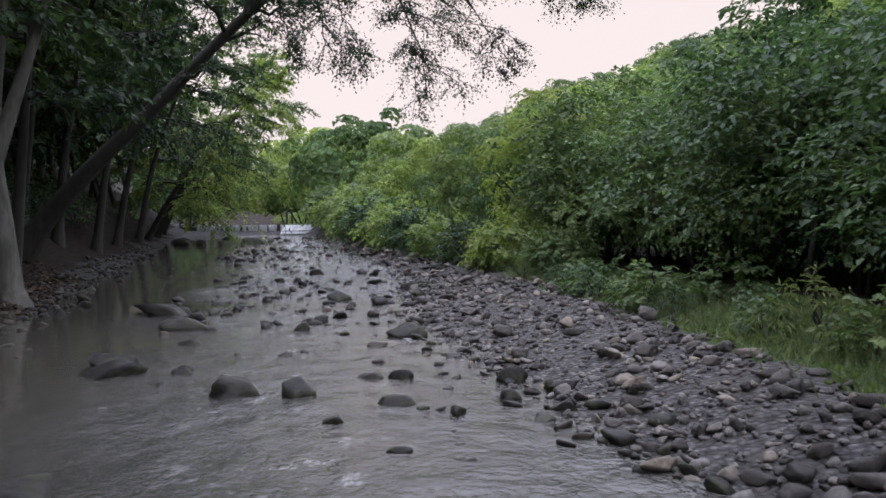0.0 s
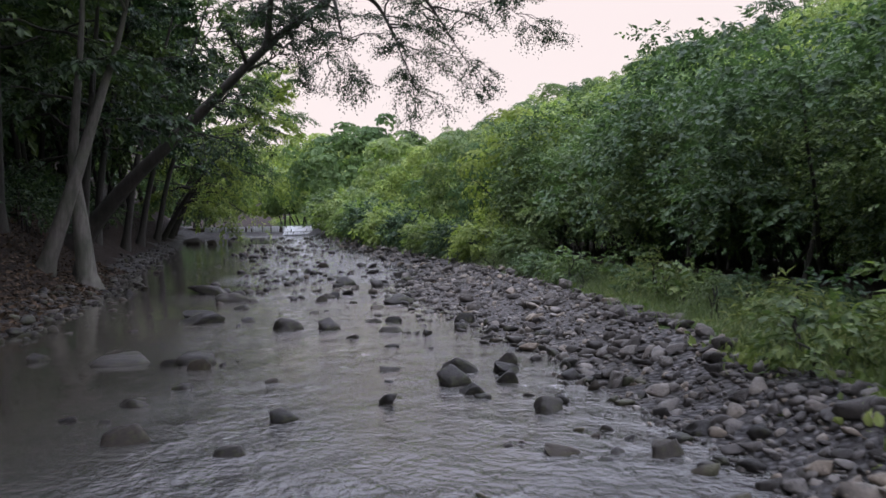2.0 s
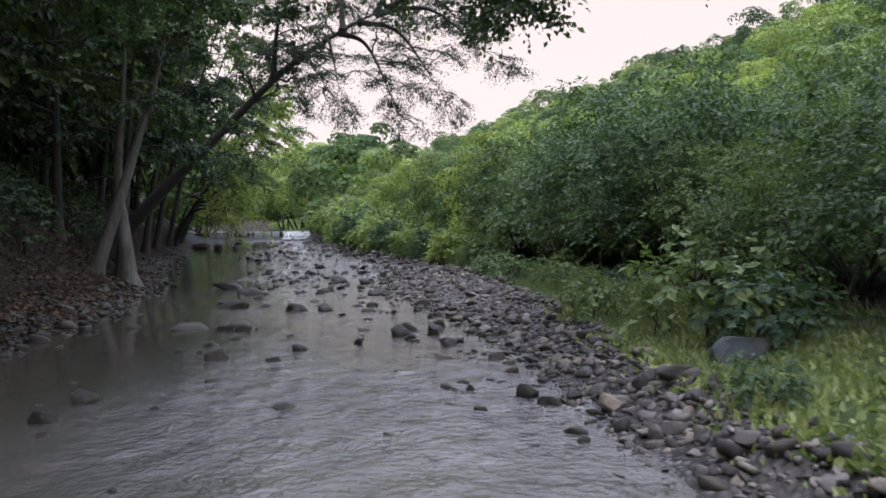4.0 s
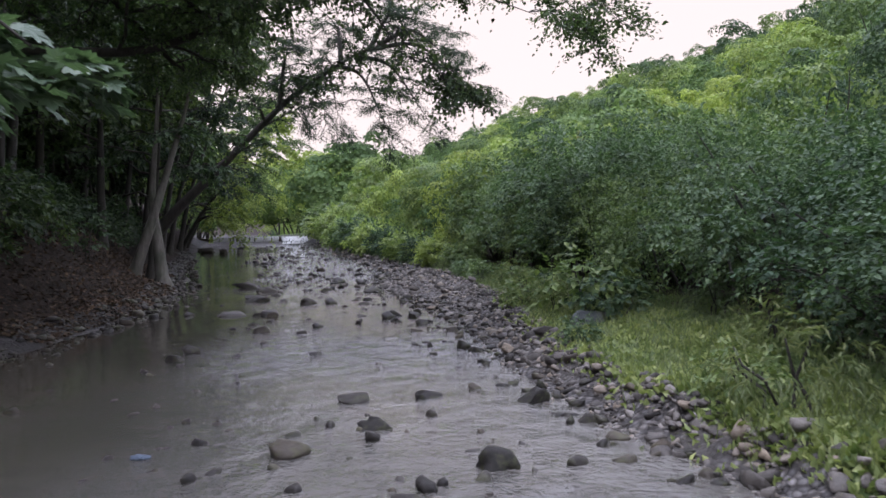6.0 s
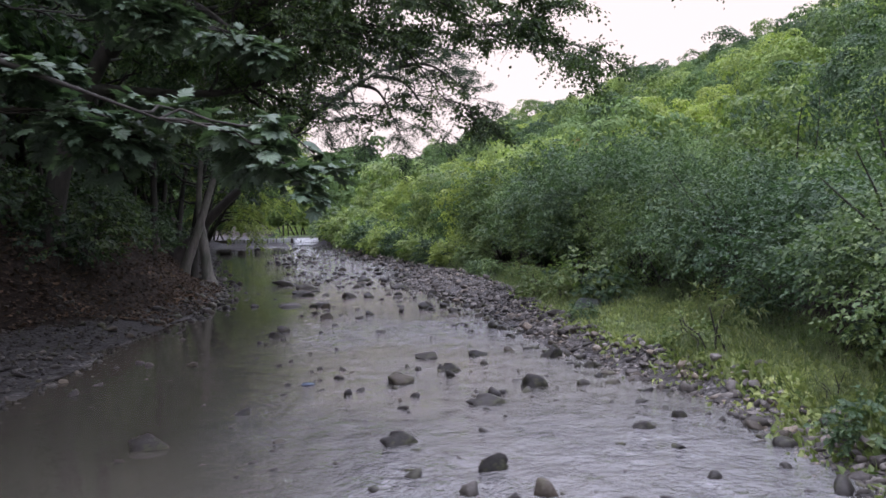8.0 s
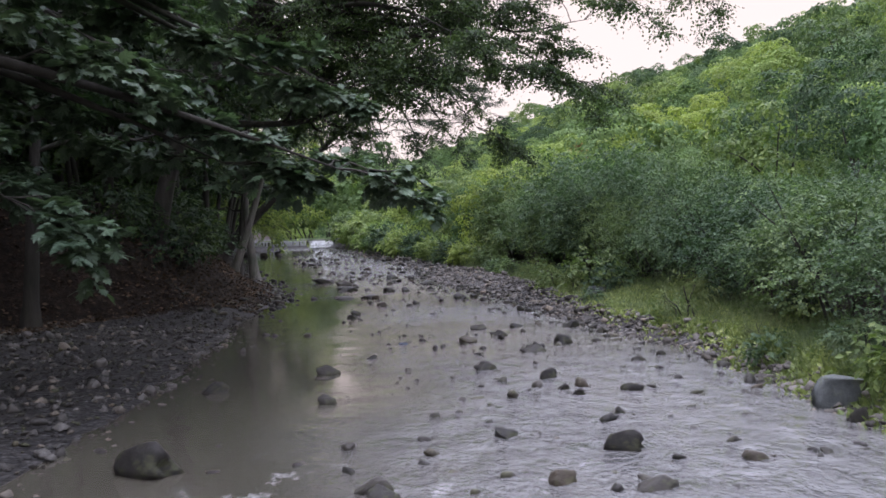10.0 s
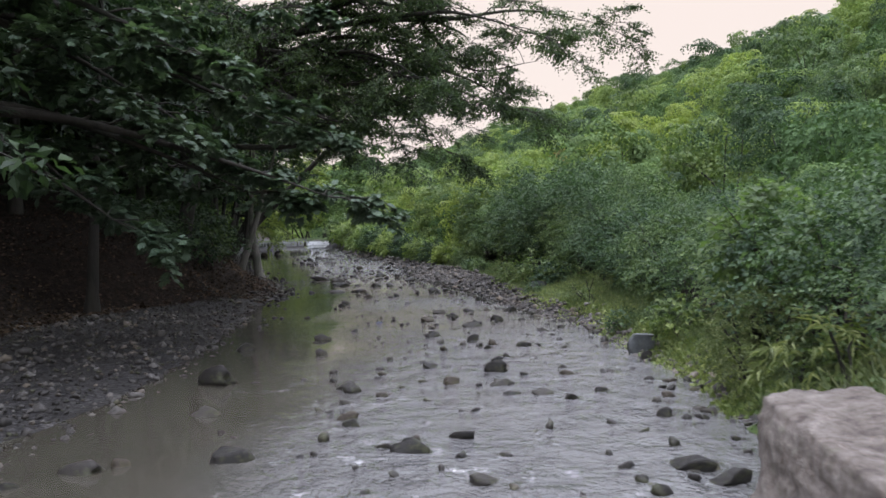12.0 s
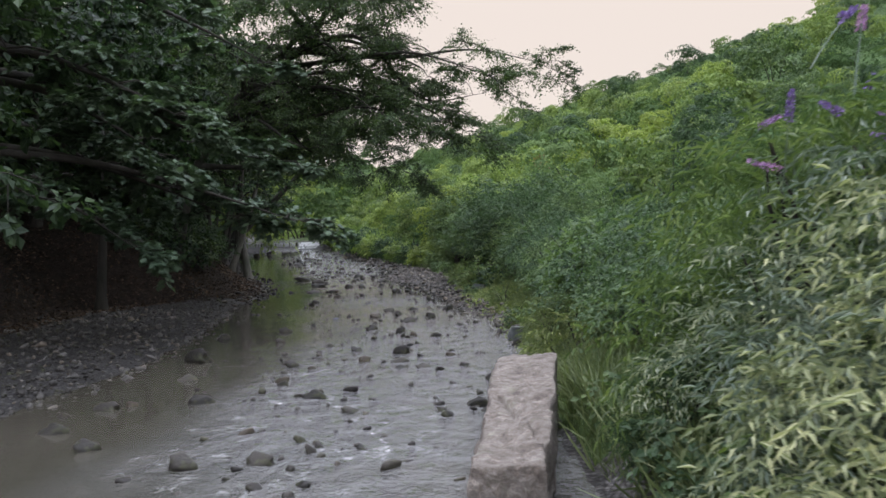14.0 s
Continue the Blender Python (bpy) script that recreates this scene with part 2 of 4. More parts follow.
def block_mat():
    m, n, l, b = mat("pale_limestone")
    c = ramp(n, l, tex(n, l, 6, 10, 0.78), [(0.34, (0.06, 0.045, 0.037)), (0.46, (0.145, 0.118, 0.1)), (0.56, (0.215, 0.185, 0.162)), (0.7, (0.32, 0.295, 0.265))])
    v = n.new("ShaderNodeTexVoronoi")
    v.feature = "DISTANCE_TO_EDGE"
    v.inputs["Scale"].default_value = 2.6
    w = n.new("ShaderNodeVectorMath")
    w.operation = "ADD"
    tc = n.new("ShaderNodeTexCoord")
    nz = n.new("ShaderNodeTexNoise")
    nz.inputs["Scale"].default_value, nz.inputs["Detail"].default_value = 2.5, 6
    l.new(tc.outputs["Object"], nz.inputs[0])
    l.new(tc.outputs["Object"], w.inputs[0])
    l.new(nz.outputs["Color"], w.inputs[1])
    l.new(w.outputs[0], v.inputs[0])
    vein = ramp(n, l, v.outputs[0], [(0.0, (1.6, 1.58, 1.55)), (0.02, (1.0, 1.0, 1.0))])
    c = mixc(n, l, c, vein, 1.0, "MULTIPLY")
    lich = ramp(n, l, tex(n, l, 5, 6, 0.75), [(0.56, (0, 0, 0)), (0.66, (0.6, 0.6, 0.6))])
    c = mixc(n, l, c, (0.2, 0.2, 0.14), lich)
    l.new(c, b.inputs["Base Color"])
    b.inputs["Roughness"].default_value = 0.85
    bump(n, l, tex(n, l, 7, 9, 0.72), 1.0, 0.09, b)
    return m


M_BLOCK = block_mat()


# ---- mesh helpers ----
def link_mesh(name, verts, faces, material, parent=None, label="", smooth=False):
    me = bpy.data.meshes.new(name)
    verts = np.asarray(verts, dtype=np.float32).reshape(-1, 3)
    faces = np.asarray(faces, dtype=np.int32)
    k = faces.shape[1]
    me.vertices.add(len(verts))
    me.vertices.foreach_set("co", verts.ravel())
    me.loops.add(faces.size)
    me.loops.foreach_set("vertex_index", faces.ravel())
    me.polygons.add(len(faces))
    me.polygons.foreach_set("loop_start", np.arange(0, faces.size, k, dtype=np.int32))
    me.polygons.foreach_set("use_smooth", np.full(len(faces), smooth))
    me.materials.append(material)
    me.update(calc_edges=True)
    ob = new(name, me)
    if parent:
        ob.parent = parent
    if label:
        tagged(ob, label)
    return ob


def part(name, bm, material, parent, label="", smooth=False):
    me = bpy.data.meshes.new(name)
    for f in bm.faces:
        f.smooth = smooth
    bm.to_mesh(me)
    bm.free()
    me.materials.append(material)
    ob = new(name, me)
    ob.parent = parent
    if label:
        tagged(ob, label)
    return ob


def empty(name, x, y, z, label, category, group=""):
    e = new(name)
    e.location = (x, y, z)
    return tagged(e, label, category, group)


class Tubes:
    """Collects tapering tubes for one mesh of quads."""

    def __init__(self):
        self.v, self.f, self.n = [], [], 0

    def add(self, pts, radii, sides=6):
        pts = np.asarray(pts, float)
        m = len(pts)
        tang = np.gradient(pts, axis=0)
        tang /= np.linalg.norm(tang, axis=1)[:, None] + 1e-9
        ref = np.array([0.31, 0.17, 0.93]) if abs(tang[0, 2]) < 0.8 else np.array([0.95, 0.2, 0.1])
        a = np.cross(tang, ref)
        a /= np.linalg.norm(a, axis=1)[:, None] + 1e-9
        b = np.cross(tang, a)
        ang = np.linspace(0, 2 * np.pi, sides, endpoint=False)
        ring = pts[:, None] + np.asarray(radii)[:, None, None] * (np.cos(ang)[None, :, None] * a[:, None] + np.sin(ang)[None, :, None] * b[:, None])
        self.v.append(ring.reshape(-1, 3))
        i, j = np.meshgrid(np.arange(m - 1), np.arange(sides), indexing="ij")
        j2 = (j + 1) % sides
        q = np.stack([i * sides + j, i * sides + j2, (i + 1) * sides + j2, (i + 1) * sides + j], -1).reshape(-1, 4)
        self.f.append(q + self.n)
        self.n += m * sides

    def mesh(self, name, material, parent=None, label=""):
        return link_mesh(name, np.concatenate(self.v), np.concatenate(self.f), material, parent, label, True)


# leaf outlines: x across, y along, z up; faces of one size
LEAF_PLAIN = (np.array([(0, 0, 0), (0.34, 0.44, 0.07), (0, 1, -0.12), (-0.34, 0.44, 0.07)]), np.array([(0, 1, 2), (0, 2, 3)]))
LEAF_BROAD = (np.array([(0, 0, 0), (0.27, 0.2, 0.06), (0.33, 0.55, 0.06), (0, 1.0, -0.14), (-0.33, 0.55, 0.06), (-0.27, 0.2, 0.06)]), np.array([(0, 1, 2, 3), (0, 3, 4, 5)]))
LEAF_NARROW = (np.array([(0, 0, 0), (0.105, 0.4, 0.02), (0, 1, -0.3), (-0.105, 0.4, 0.02)]), np.array([(0, 1, 2), (0, 2, 3)]))
LEAF_LOBED = (
    np.array([(0, 0.3, 0.03), (0, 0, 0), (0.3, 0.08, 0), (0.3, 0.24, 0.03), (0.55, 0.42, -0.04), (0.33, 0.52, 0.02), (0.38, 0.78, -0.05), (0.17, 0.74, 0.0), (0, 1.05, -0.1),
              (-0.17, 0.74, 0.0), (-0.38, 0.78, -0.05), (-0.33, 0.52, 0.02), (-0.55, 0.42, -0.04), (-0.3, 0.24, 0.03), (-0.3, 0.08, 0)]),
    np.array([(0, i, i % 14 + 1) for i in range(1, 15)]))
LEAF_GRASS = (np.array([(-0.018, 0, 0), (0.018, 0, 0), (0.014, 0.55, 0.06), (-0.014, 0.55, 0.06), (0.0, 1, -0.15)]), np.array([(0, 1, 2), (0, 2, 3), (3, 2, 4)]))
BLADE = (np.array([(-0.03, 0, 0), (0.03, 0, 0), (0.0, 1, 0.12)]), np.array([(0, 1, 2)]))


def unit(a):
    return a / (np.linalg.norm(a, axis=-1, keepdims=True) + 1e-9)


def leaves(name, pos, along, up, size, shape, material, parent=None, label=""):
    """One mesh of many leaves: base points, directions, upper sides and lengths."""
    tv, tf = shape
    y = unit(along)
    x = unit(np.cross(y, up))
    z = np.cross(x, y)
    s = np.asarray(size)[:, None, None]
    v = pos[:, None] + s * (tv[None, :, 0, None] * x[:, None] + tv[None, :, 1, None] * y[:, None] + tv[None, :, 2, None] * z[:, None])
    f = tf[None] + (np.arange(len(pos)) * len(tv))[:, None, None]
    return link_mesh(name, v.reshape(-1, 3), f.reshape(-1, tf.shape[1]), material, parent, label)


def sprays(rng, tips, dirs, per, length, leaf, spread=0.55, flat=0.75, droop=0.25, hang=0.35, scatter_by=0.3):
    """Leaf places along a short twig at each tip: alternate to both sides, blades turned to the sky."""
    n = len(tips)
    d = unit(dirs)
    side = unit(np.cross(d, np.array([0, 0, 1.0])) + 0.25 * rng.normal(size=(n, 3)))
    k = np.linspace(0.1, 1, per)
    sg = np.where(np.arange(per) % 2, 1.0, -1.0)
    L = length * rng.uniform(0.6, 1.3, n)
    p = tips[:, None] + d[:, None] * (k[None, :, None] * L[:, None, None])
    p[:, :, 2] -= droop * (k[None] ** 2) * L[:, None]
    a = d[:, None] * (0.45 + 0.5 * k[None, :, None] ** 3) + side[:, None] * (sg * (1 - 0.75 * k ** 4) * spread * 1.6)[None, :, None]
    a = a + scatter_by * rng.normal(size=(n, per, 3))
    a[:, :, 2] -= hang
    u = np.array([0, 0, 1.0]) * flat + (1 - flat) * d[:, None] + 0.24 * rng.normal(size=(n, per, 3))
    sz = leaf * rng.uniform(0.65, 1.25, (n, per))
    return p.reshape(-1, 3), a.reshape(-1, 3), np.broadcast_to(u, (n, per, 3)).reshape(-1, 3), sz.ravel()


def curve_pts(p0, p1, sag, n=7, wob=0.0, rng=None):
    """A bowed line from p0 to p1, lifted by sag in the middle."""
    t = np.linspace(0, 1, n)[:, None]
    p = np.asarray(p0) * (1 - t) + np.asarray(p1) * t
    p[:, 2] += sag * 4 * t[:, 0] * (1 - t[:, 0])
    if wob:
        p[1:-1] += rng.normal(0, wob, (n - 2, 3))
    return p


def along_path(pts, t):
    pts = np.asarray(pts, float)
    seg = np.linalg.norm(np.diff(pts, axis=0), axis=1)
    s = np.concatenate([[0], np.cumsum(seg)]) / seg.sum()
    return np.array([np.interp(t, s, pts[:, i]) for i in range(3)])


def smooth_path(pts, n=14):
    """A rounded line through some places."""
    pts = [Vector(p) for p in pts]
    out = []
    ext = [pts[0] * 2 - pts[1]] + pts + [pts[-1] * 2 - pts[-2]]
    k = max(2, n // (len(pts) - 1))
    for i in range(1, len(ext) - 2):
        a, b, c, d = ext[i - 1:i + 3]
        for j in range(k):
            t = j / k
            out.append(0.5 * (2 * b + (c - a) * t + (2 * a - 5 * b + 4 * c - d) * t * t + (3 * b - a - 3 * c + d) * t ** 3))
    out.append(pts[-1])
    return np.array(out)


def tree(name, base, stems, label, category="tree", seed=1, r=0.16, limbs=10, reach=2.6, subs=8, twigs=5, per=9, leaf=0.1,
         bark=None, leafmat=None, shape=LEAF_PLAIN, start=0.35, lift=0.25, droop=0.3, hang=0.5, spread_to=None, group="", flat=0.6, loose=0.55, tiers=0.2, fan=0.75):
    """A tree: stems are lists of places relative to the base; limbs leave them, carry twigs, and the twigs carry leaves."""
    rng = np.random.default_rng(seed)
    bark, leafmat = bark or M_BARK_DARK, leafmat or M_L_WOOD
    e = empty(name, *base, label, category, group)
    P, A, U, S = [], [], [], []
    for si, st in enumerate(stems):
        pts = smooth_path(st, 16)
        rr = r * (1 if si == 0 else 0.85 if len(stems) < 3 else 0.42)
        rad = rr * (1 - 0.95 * np.linspace(0, 1, len(pts)) ** 0.9)
        rad[0] *= 1.5
        tb = Tubes()
        tb.add(pts, rad, 9)
        tb.mesh("trunk" if si == 0 else "stem", bark, e)
        for li in range(limbs + 3):
            t = min(0.985, start + (1 - start) * (li + rng.uniform(0, 0.9)) / limbs)
            p0 = along_path(pts, t)
            th = rng.uniform(0, 2 * np.pi)
            d = np.array([math.cos(th), math.sin(th), lift + rng.normal(0, tiers)])
            if li >= limbs:
                d = unit(pts[-1] - pts[-3]) + 0.5 * d
            if spread_to is not None:
                d = d + np.asarray(spread_to)
            d = d / np.linalg.norm(d)
            L = reach * rng.uniform(0.6, 1.2) * (1.15 - 0.5 * t)
            lp = curve_pts(p0, p0 + d * L, L * 0.1, 7, L * 0.025, rng)
            tl = Tubes()
            r0 = max(0.012, rr * (1 - 0.8 * t) * 0.45)
            tl.add(lp, np.linspace(r0, 0.008, 7), 5)
            for k in range(subs):
                q = 0.25 + 0.75 * (k + rng.uniform(0, 0.8)) / subs
                s0 = along_path(lp, min(q, 1))
                sd = d + np.array([rng.normal(0, fan), rng.normal(0, fan), rng.normal(-0.05, 0.65 * tiers)])
                sd /= np.linalg.norm(sd)
                SL = L * 0.42 * rng.uniform(0.5, 1.2) * (1.25 - 0.6 * q)
                sp = curve_pts(s0, s0 + sd * SL - np.array([0, 0, droop * SL]), SL * 0.12, 4)
                tl.add(sp, np.linspace(0.4 * r0 + 0.003, 0.003, 4), 3)
                tt = rng.uniform(0.15, 1, twigs)
                tips = np.array([along_path(sp, v) for v in tt])
                dirs = sd[None] + rng.normal(0, 0.9, (twigs, 3)) * np.array([1, 1, 0.35])
                for lst, arr in zip((P, A, U, S), sprays(rng, tips, dirs, per, SL * 0.35 + 0.12 * fan, leaf, 0.4, flat, droop=droop, hang=hang, scatter_by=loose)):
                    lst.append(arr)
            tl.mesh("limb", bark, e)
    leaves("crown", np.concatenate(P), np.concatenate(A), np.concatenate(U), np.concatenate(S), shape, leafmat, e)
    return e


def shrub(name, label, category="shrub", seed=1, w=1.6, h=3.0, tips=700, per=8, leaf=0.1, leafmat=None, shape=LEAF_PLAIN, stems=9, low=0.12, twig=0.3, lump=0.3, flat=0.7, bark=None, group="", clumps=0, shell=False):
    """A dense shrub or small tree of several stems, its leaves in sprays on an uneven, gappy outer shell; with clumps they gather on rounded boughs, with shell each blade faces out of its bough."""
    rng = np.random.default_rng(seed)
    e = empty(name, 0, 0, 0, label, category, group)

    def outline(k):
        d = unit(rng.normal(size=(k * 3, 3)))
        d = d[d[:, 2] > -0.75][:k]
        off = rng.uniform(-40, 40, 3)
        rad = np.array([1 + lump * noise.noise(Vector(v * 1.6) + Vector(off)) * 1.4 + lump * 0.6 * noise.noise(Vector(v * 4.2) + Vector(off)) for v in d])
        return d, rad * rng.uniform(0.3, 1.0, len(d)) ** 0.28

    c, half = np.array([0, 0, h * (0.5 + low / 2)]), np.array([w, w, h * (0.5 - low / 2)])
    if clumps:
        d, rad = outline(clumps)
        size = (w * w * h * 0.5) ** (1 / 3) * 1.15 / math.sqrt(clumps) * 1.9 * rng.uniform(0.7, 1.3, len(d))
        mid = c + d * (rad * 0.86)[:, None] * half
        n = tips * per if shell else tips
        k = rng.integers(len(d), size=n)
        o = unit(rng.normal(size=(n, 3)) + d[k] * 0.7 + np.array([0, 0, 0.75]))
        p = mid[k] + o * (size[k] * rng.uniform(0.45, 1.0, n) ** 0.35)[:, None] * np.array([1.1, 1.1, 0.75])
        dirs = o * np.array([1, 1, 0.35]) + rng.normal(0, 0.35, (n, 3))
    else:
        d, rad = outline(tips)
        p = c + d * rad[:, None] * half
        dirs = d * np.array([1, 1, 0.5]) + rng.normal(0, 0.35, (len(d), 3))
    if shell:
        leaves("foliage", p, np.cross(o, rng.normal(size=(n, 3))), o + 0.28 * rng.normal(size=(n, 3)), leaf * rng.uniform(0.7, 1.25, n), shape, leafmat or M_L_SHRUB, e)
    else:
        leaves("foliage", *sprays(rng, p, dirs, per, twig, leaf, flat=flat), shape, leafmat or M_L_SHRUB, e)
    for k in range(stems):
        tip = p[rng.integers(len(p))]
        b0 = np.array([rng.normal(0, 0.12 * w), rng.normal(0, 0.12 * w), -0.25])
        tb = Tubes()
        tb.add(curve_pts(b0, tip, 0.12 * h, 6, 0.03, rng), np.linspace(0.012 + 0.009 * h, 0.006, 6), 5)
        tb.mesh("stem", bark or M_BARK_DARK, e)
    return e


# ---- the lie of the land ----
YS = [-60, -35, -18, -15, -12, -8.5, -6.5, -3.5, 0, 2, 5, 8, 13, 20, 28, 40, 58, 80, 140]
XL = [-5.5, -4.7, -4.3, -3.9, -3.95, -4.2, -4.4, -4.8, -5.1, -5.2, -5.4, -6.1, -7.3, -9.6, -12, -15, -20, -28, -50]
XR = [2.5, 2.8, 3.1, 3.65, 3.55, 3.55, 2.95, 2.3, 2.05, 1.75, 1.25, 0.45, -0.55, -0.6, -2.3, -5.0, -9.6, -15.5, -38]
XG = [4.0, 3.2, 3.25, 3.7, 3.65, 3.7, 3.3, 2.95, 2.85, 2.85, 2.8, 2.7, 2.4, 1.1, -1.4, -4.5, -9, -15, -37]
XB = [4.6, 4.2, 3.6, 3.9, 4.0, 4.4, 4.5, 4.6, 4.6, 4.5, 4.4, 4.3, 3.7, 2.4, 0.4, -2.5, -7.5, -13, -34]


def water_z(y):
    return 0.0 if y < 14 else 1.25 * ((min(y, 58) - 14) / 44) ** 1.4 + (0.65 if y > 58.3 else 0.0)


def smooth01(t):
    t = min(1, max(0, t))
    return t * t * (3 - 2 * t)


def ground_z(x, y):
    xl, xr, xg, xb = (float(np.interp(y, YS, c)) for c in (XL, XR, XG, XB))
    wz = water_z(y)
    rough = 0.05 * noise.noise((x * 0.9, y * 0.9, 0)) + 0.25 * noise.noise((x * 0.15, y * 0.15, 5)) * smooth01((abs(x + 1) - 5) / 6)
    if x < xl:
        s = xl - x
        beach = 4.0 * smooth01((-y - 1) / 4) + 0.7
        z = 0.09 * smooth01(s / 0.7) + 0.17 * smooth01(s / beach) + 1.35 * smooth01((s - beach) / 2.2) + 0.5 * max(0, s - beach - 1.5)
        if z > 34:
            z = 34 + (z - 34) * 0.15
        return wz + z + rough
    if x > xr:
        foot = 10.5 - 0.2 * max(0, min(y, 100) - 20) - 0.33 * max(0, y - 100)
        z = 0.3 * smooth01((x - xr) / max(0.4, xg - xr)) + 0.25 * smooth01((x - xg) / 2.5)
        s = (0.285 + 0.155 * smooth01((y + 5) / 65)) * max(0, x - foot)
        s = s if s < 38 else 38 + 14 * (1 - math.exp(-(s - 38) / 14))
        return wz + z + s + rough
    m = min(x - xl, xr - x)
    return wz - 0.28 * smooth01(m / 1.2) + rough * 0.6 * smooth01(m)


def spread(lo, hi, fine_lo, fine_hi, step, grow=1.12):
    v = list(np.arange(fine_lo, fine_hi + 1e-6, step))
    d, a = step, fine_hi
    while a < hi:
        d *= grow
        a += d
        v.append(a)
    d, a = step, fine_lo
    while a > lo:
        d *= grow
        a -= d
        v.insert(0, a)
    return np.array(v)


def build_ground():
    xs, ys = spread(-900, 900, -12, 9, 0.27), spread(-500, 1800, -33, 24, 0.34, 1.07)
    nx, ny = len(xs), len(ys)
    v = np.array([(x, y, ground_z(x, y)) for y in ys for x in xs])
    i, j = np.meshgrid(np.arange(ny - 1), np.arange(nx - 1), indexing="ij")
    f = np.stack([i * nx + j, i * nx + j + 1, (i + 1) * nx + j + 1, (i + 1) * nx + j], -1).reshape(-1, 4)
    ob = link_mesh("ground", v, f, M_BED, smooth=True)
    for m in (M_TURF, M_EARTH, M_SLOPE, M_BED_SHADED):
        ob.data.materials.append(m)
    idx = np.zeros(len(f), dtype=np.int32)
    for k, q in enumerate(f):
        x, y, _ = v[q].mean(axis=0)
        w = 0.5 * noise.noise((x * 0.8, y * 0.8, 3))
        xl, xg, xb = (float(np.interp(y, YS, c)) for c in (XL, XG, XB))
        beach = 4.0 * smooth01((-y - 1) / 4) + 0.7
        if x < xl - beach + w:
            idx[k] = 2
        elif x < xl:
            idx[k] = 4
        elif x > xb + 6:
            idx[k] = 3
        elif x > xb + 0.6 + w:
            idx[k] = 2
        elif x > xg + w * 0.8:
            idx[k] = 1
    ob.data.polygons.foreach_set("material_index", idx)
    return tagged(ob, "valley floor of gravel, turf and leaf litter", "ground", kind="structure")


ground = build_ground()


def build_water():
    us, ys = np.linspace(0, 1, 76), np.concatenate([np.arange(-60, -32, 1.0), np.arange(-32, 14, 0.1), np.arange(14, 58.2, 0.3)])
    v, cur, white = [], [], []
    spots = ((-0.3, -18.1, 0.6), (-1.3, -18.6, 0.5), (0.5, -18.9, 0.45), (-1.0, -20.2, 0.6), (0.6, -20.6, 0.7), (1.3, -19.6, 0.5), (-0.9, -15.2, 0.5), (-1.9, -14.4, 0.4), (-1.6, -16.4, 0.4),
             (-0.7, -22.0, 0.6), (1.0, 2.6, 0.4), (-0.4, 10.2, 0.4), (-1.7, 6.5, 0.5), (-0.9, 4.6, 0.6), (-2.0, 15.5, 0.6))
    for y in ys:
        a, b = float(np.interp(y, YS, XL)) - 1.5, float(np.interp(y, YS, XR)) + 1.2
        swift = 0.45 + 0.55 * smooth01((noise.noise((y * 0.16, 0.3, 1)) + 0.3) * 1.6) if y < 16 else 1.0
        if -21 < y < -14:
            swift = 1.0
        for u in us:
            x = a + (b - a) * u
            k = swift * smooth01((u - 0.33 + 0.1 * noise.noise((x * 0.5, y * 0.35, 4))) / 0.24)
            k = max(k, 0.8 * smooth01((-14.0 - y) / 3) * smooth01((u - 0.34) / 0.3))
            h = 0.012 * noise.noise((x * 2.4, y * 1.6, 0)) + 0.009 * noise.noise((x * 5.5, y * 3.6, 7))
            v.append((x, y, water_z(y) + h * (0.15 + 0.85 * k)))
            cur.append(k)
            white.append(min(1.0, 0.28 * k * k + 0.9 * sum(math.exp(-((x - a0) ** 2 + 0.5 * (y - b0) ** 2) / (r0 * r0)) for a0, b0, r0 in spots if abs(y - b0) < 2)))
    n = len(us)
    i, j = np.meshgrid(np.arange(len(ys) - 1), np.arange(n - 1), indexing="ij")
    f = np.stack([i * n + j, i * n + j + 1, (i + 1) * n + j + 1, (i + 1) * n + j], -1).reshape(-1, 4)
    ob = link_mesh("water", v, f, M_WATER, smooth=True)
    at = ob.data.attributes.new("current", "FLOAT", "POINT")
    at.data.foreach_set("value", np.array(cur, dtype=np.float32))
    wh = ob.data.attributes.new("white_water", "FLOAT", "POINT")
    wh.data.foreach_set("value", np.array(white, dtype=np.float32))
    tagged(ob, "shallow silty grey-brown stream with fine ripples", "water", kind="structure")


build_water()


# ---- stones ----
def stone_mesh(name, seed, sub, material, angular=0.25, cuts=14, shallow=0.24):
    rng = np.random.default_rng(seed)
    bm = bmesh.new()
    bmesh.ops.create_icosphere(bm, subdivisions=sub, radius=0.5)
    off = Vector(rng.uniform(-50, 50, 3))
    planes = [(Vector(unit(rng.normal(size=3))), rng.uniform(shallow, 0.42)) for _ in range(cuts)]
    for q in bm.verts:
        d = q.co.normalized()
        s = 0.5 * (1.05 + angular * 1.6 * noise.noise(d * 1.3 + off) + 0.2 * noise.noise(d * 3.5 + off) + 0.07 * noise.noise(d * 8 + off))
        co = d * s
        for nrm, dist in planes:
            over = co.dot(nrm) - dist
            if over > 0:
                co = co - nrm * over * 0.93
        q.co = co
    me = bpy.data.meshes.new(name)
    for f in bm.faces:
        f.smooth = True
    bm.to_mesh(me)
    bm.free()
    me.materials.append(material)
    return me


WET = [stone_mesh("wet_stone", 10 + i, 3, M_WET, 0.4, 13, 0.27) for i in range(9)]
DRY = [stone_mesh("cobble", 40 + i, 3, M_STONE, 0.5, 18, 0.2) for i in range(9)]
GREY = [stone_mesh("boulder", 70 + i, 3, M_BOULDER, 0.45, 11, 0.26) for i in range(3)]
rock_rng = random.Random(5)


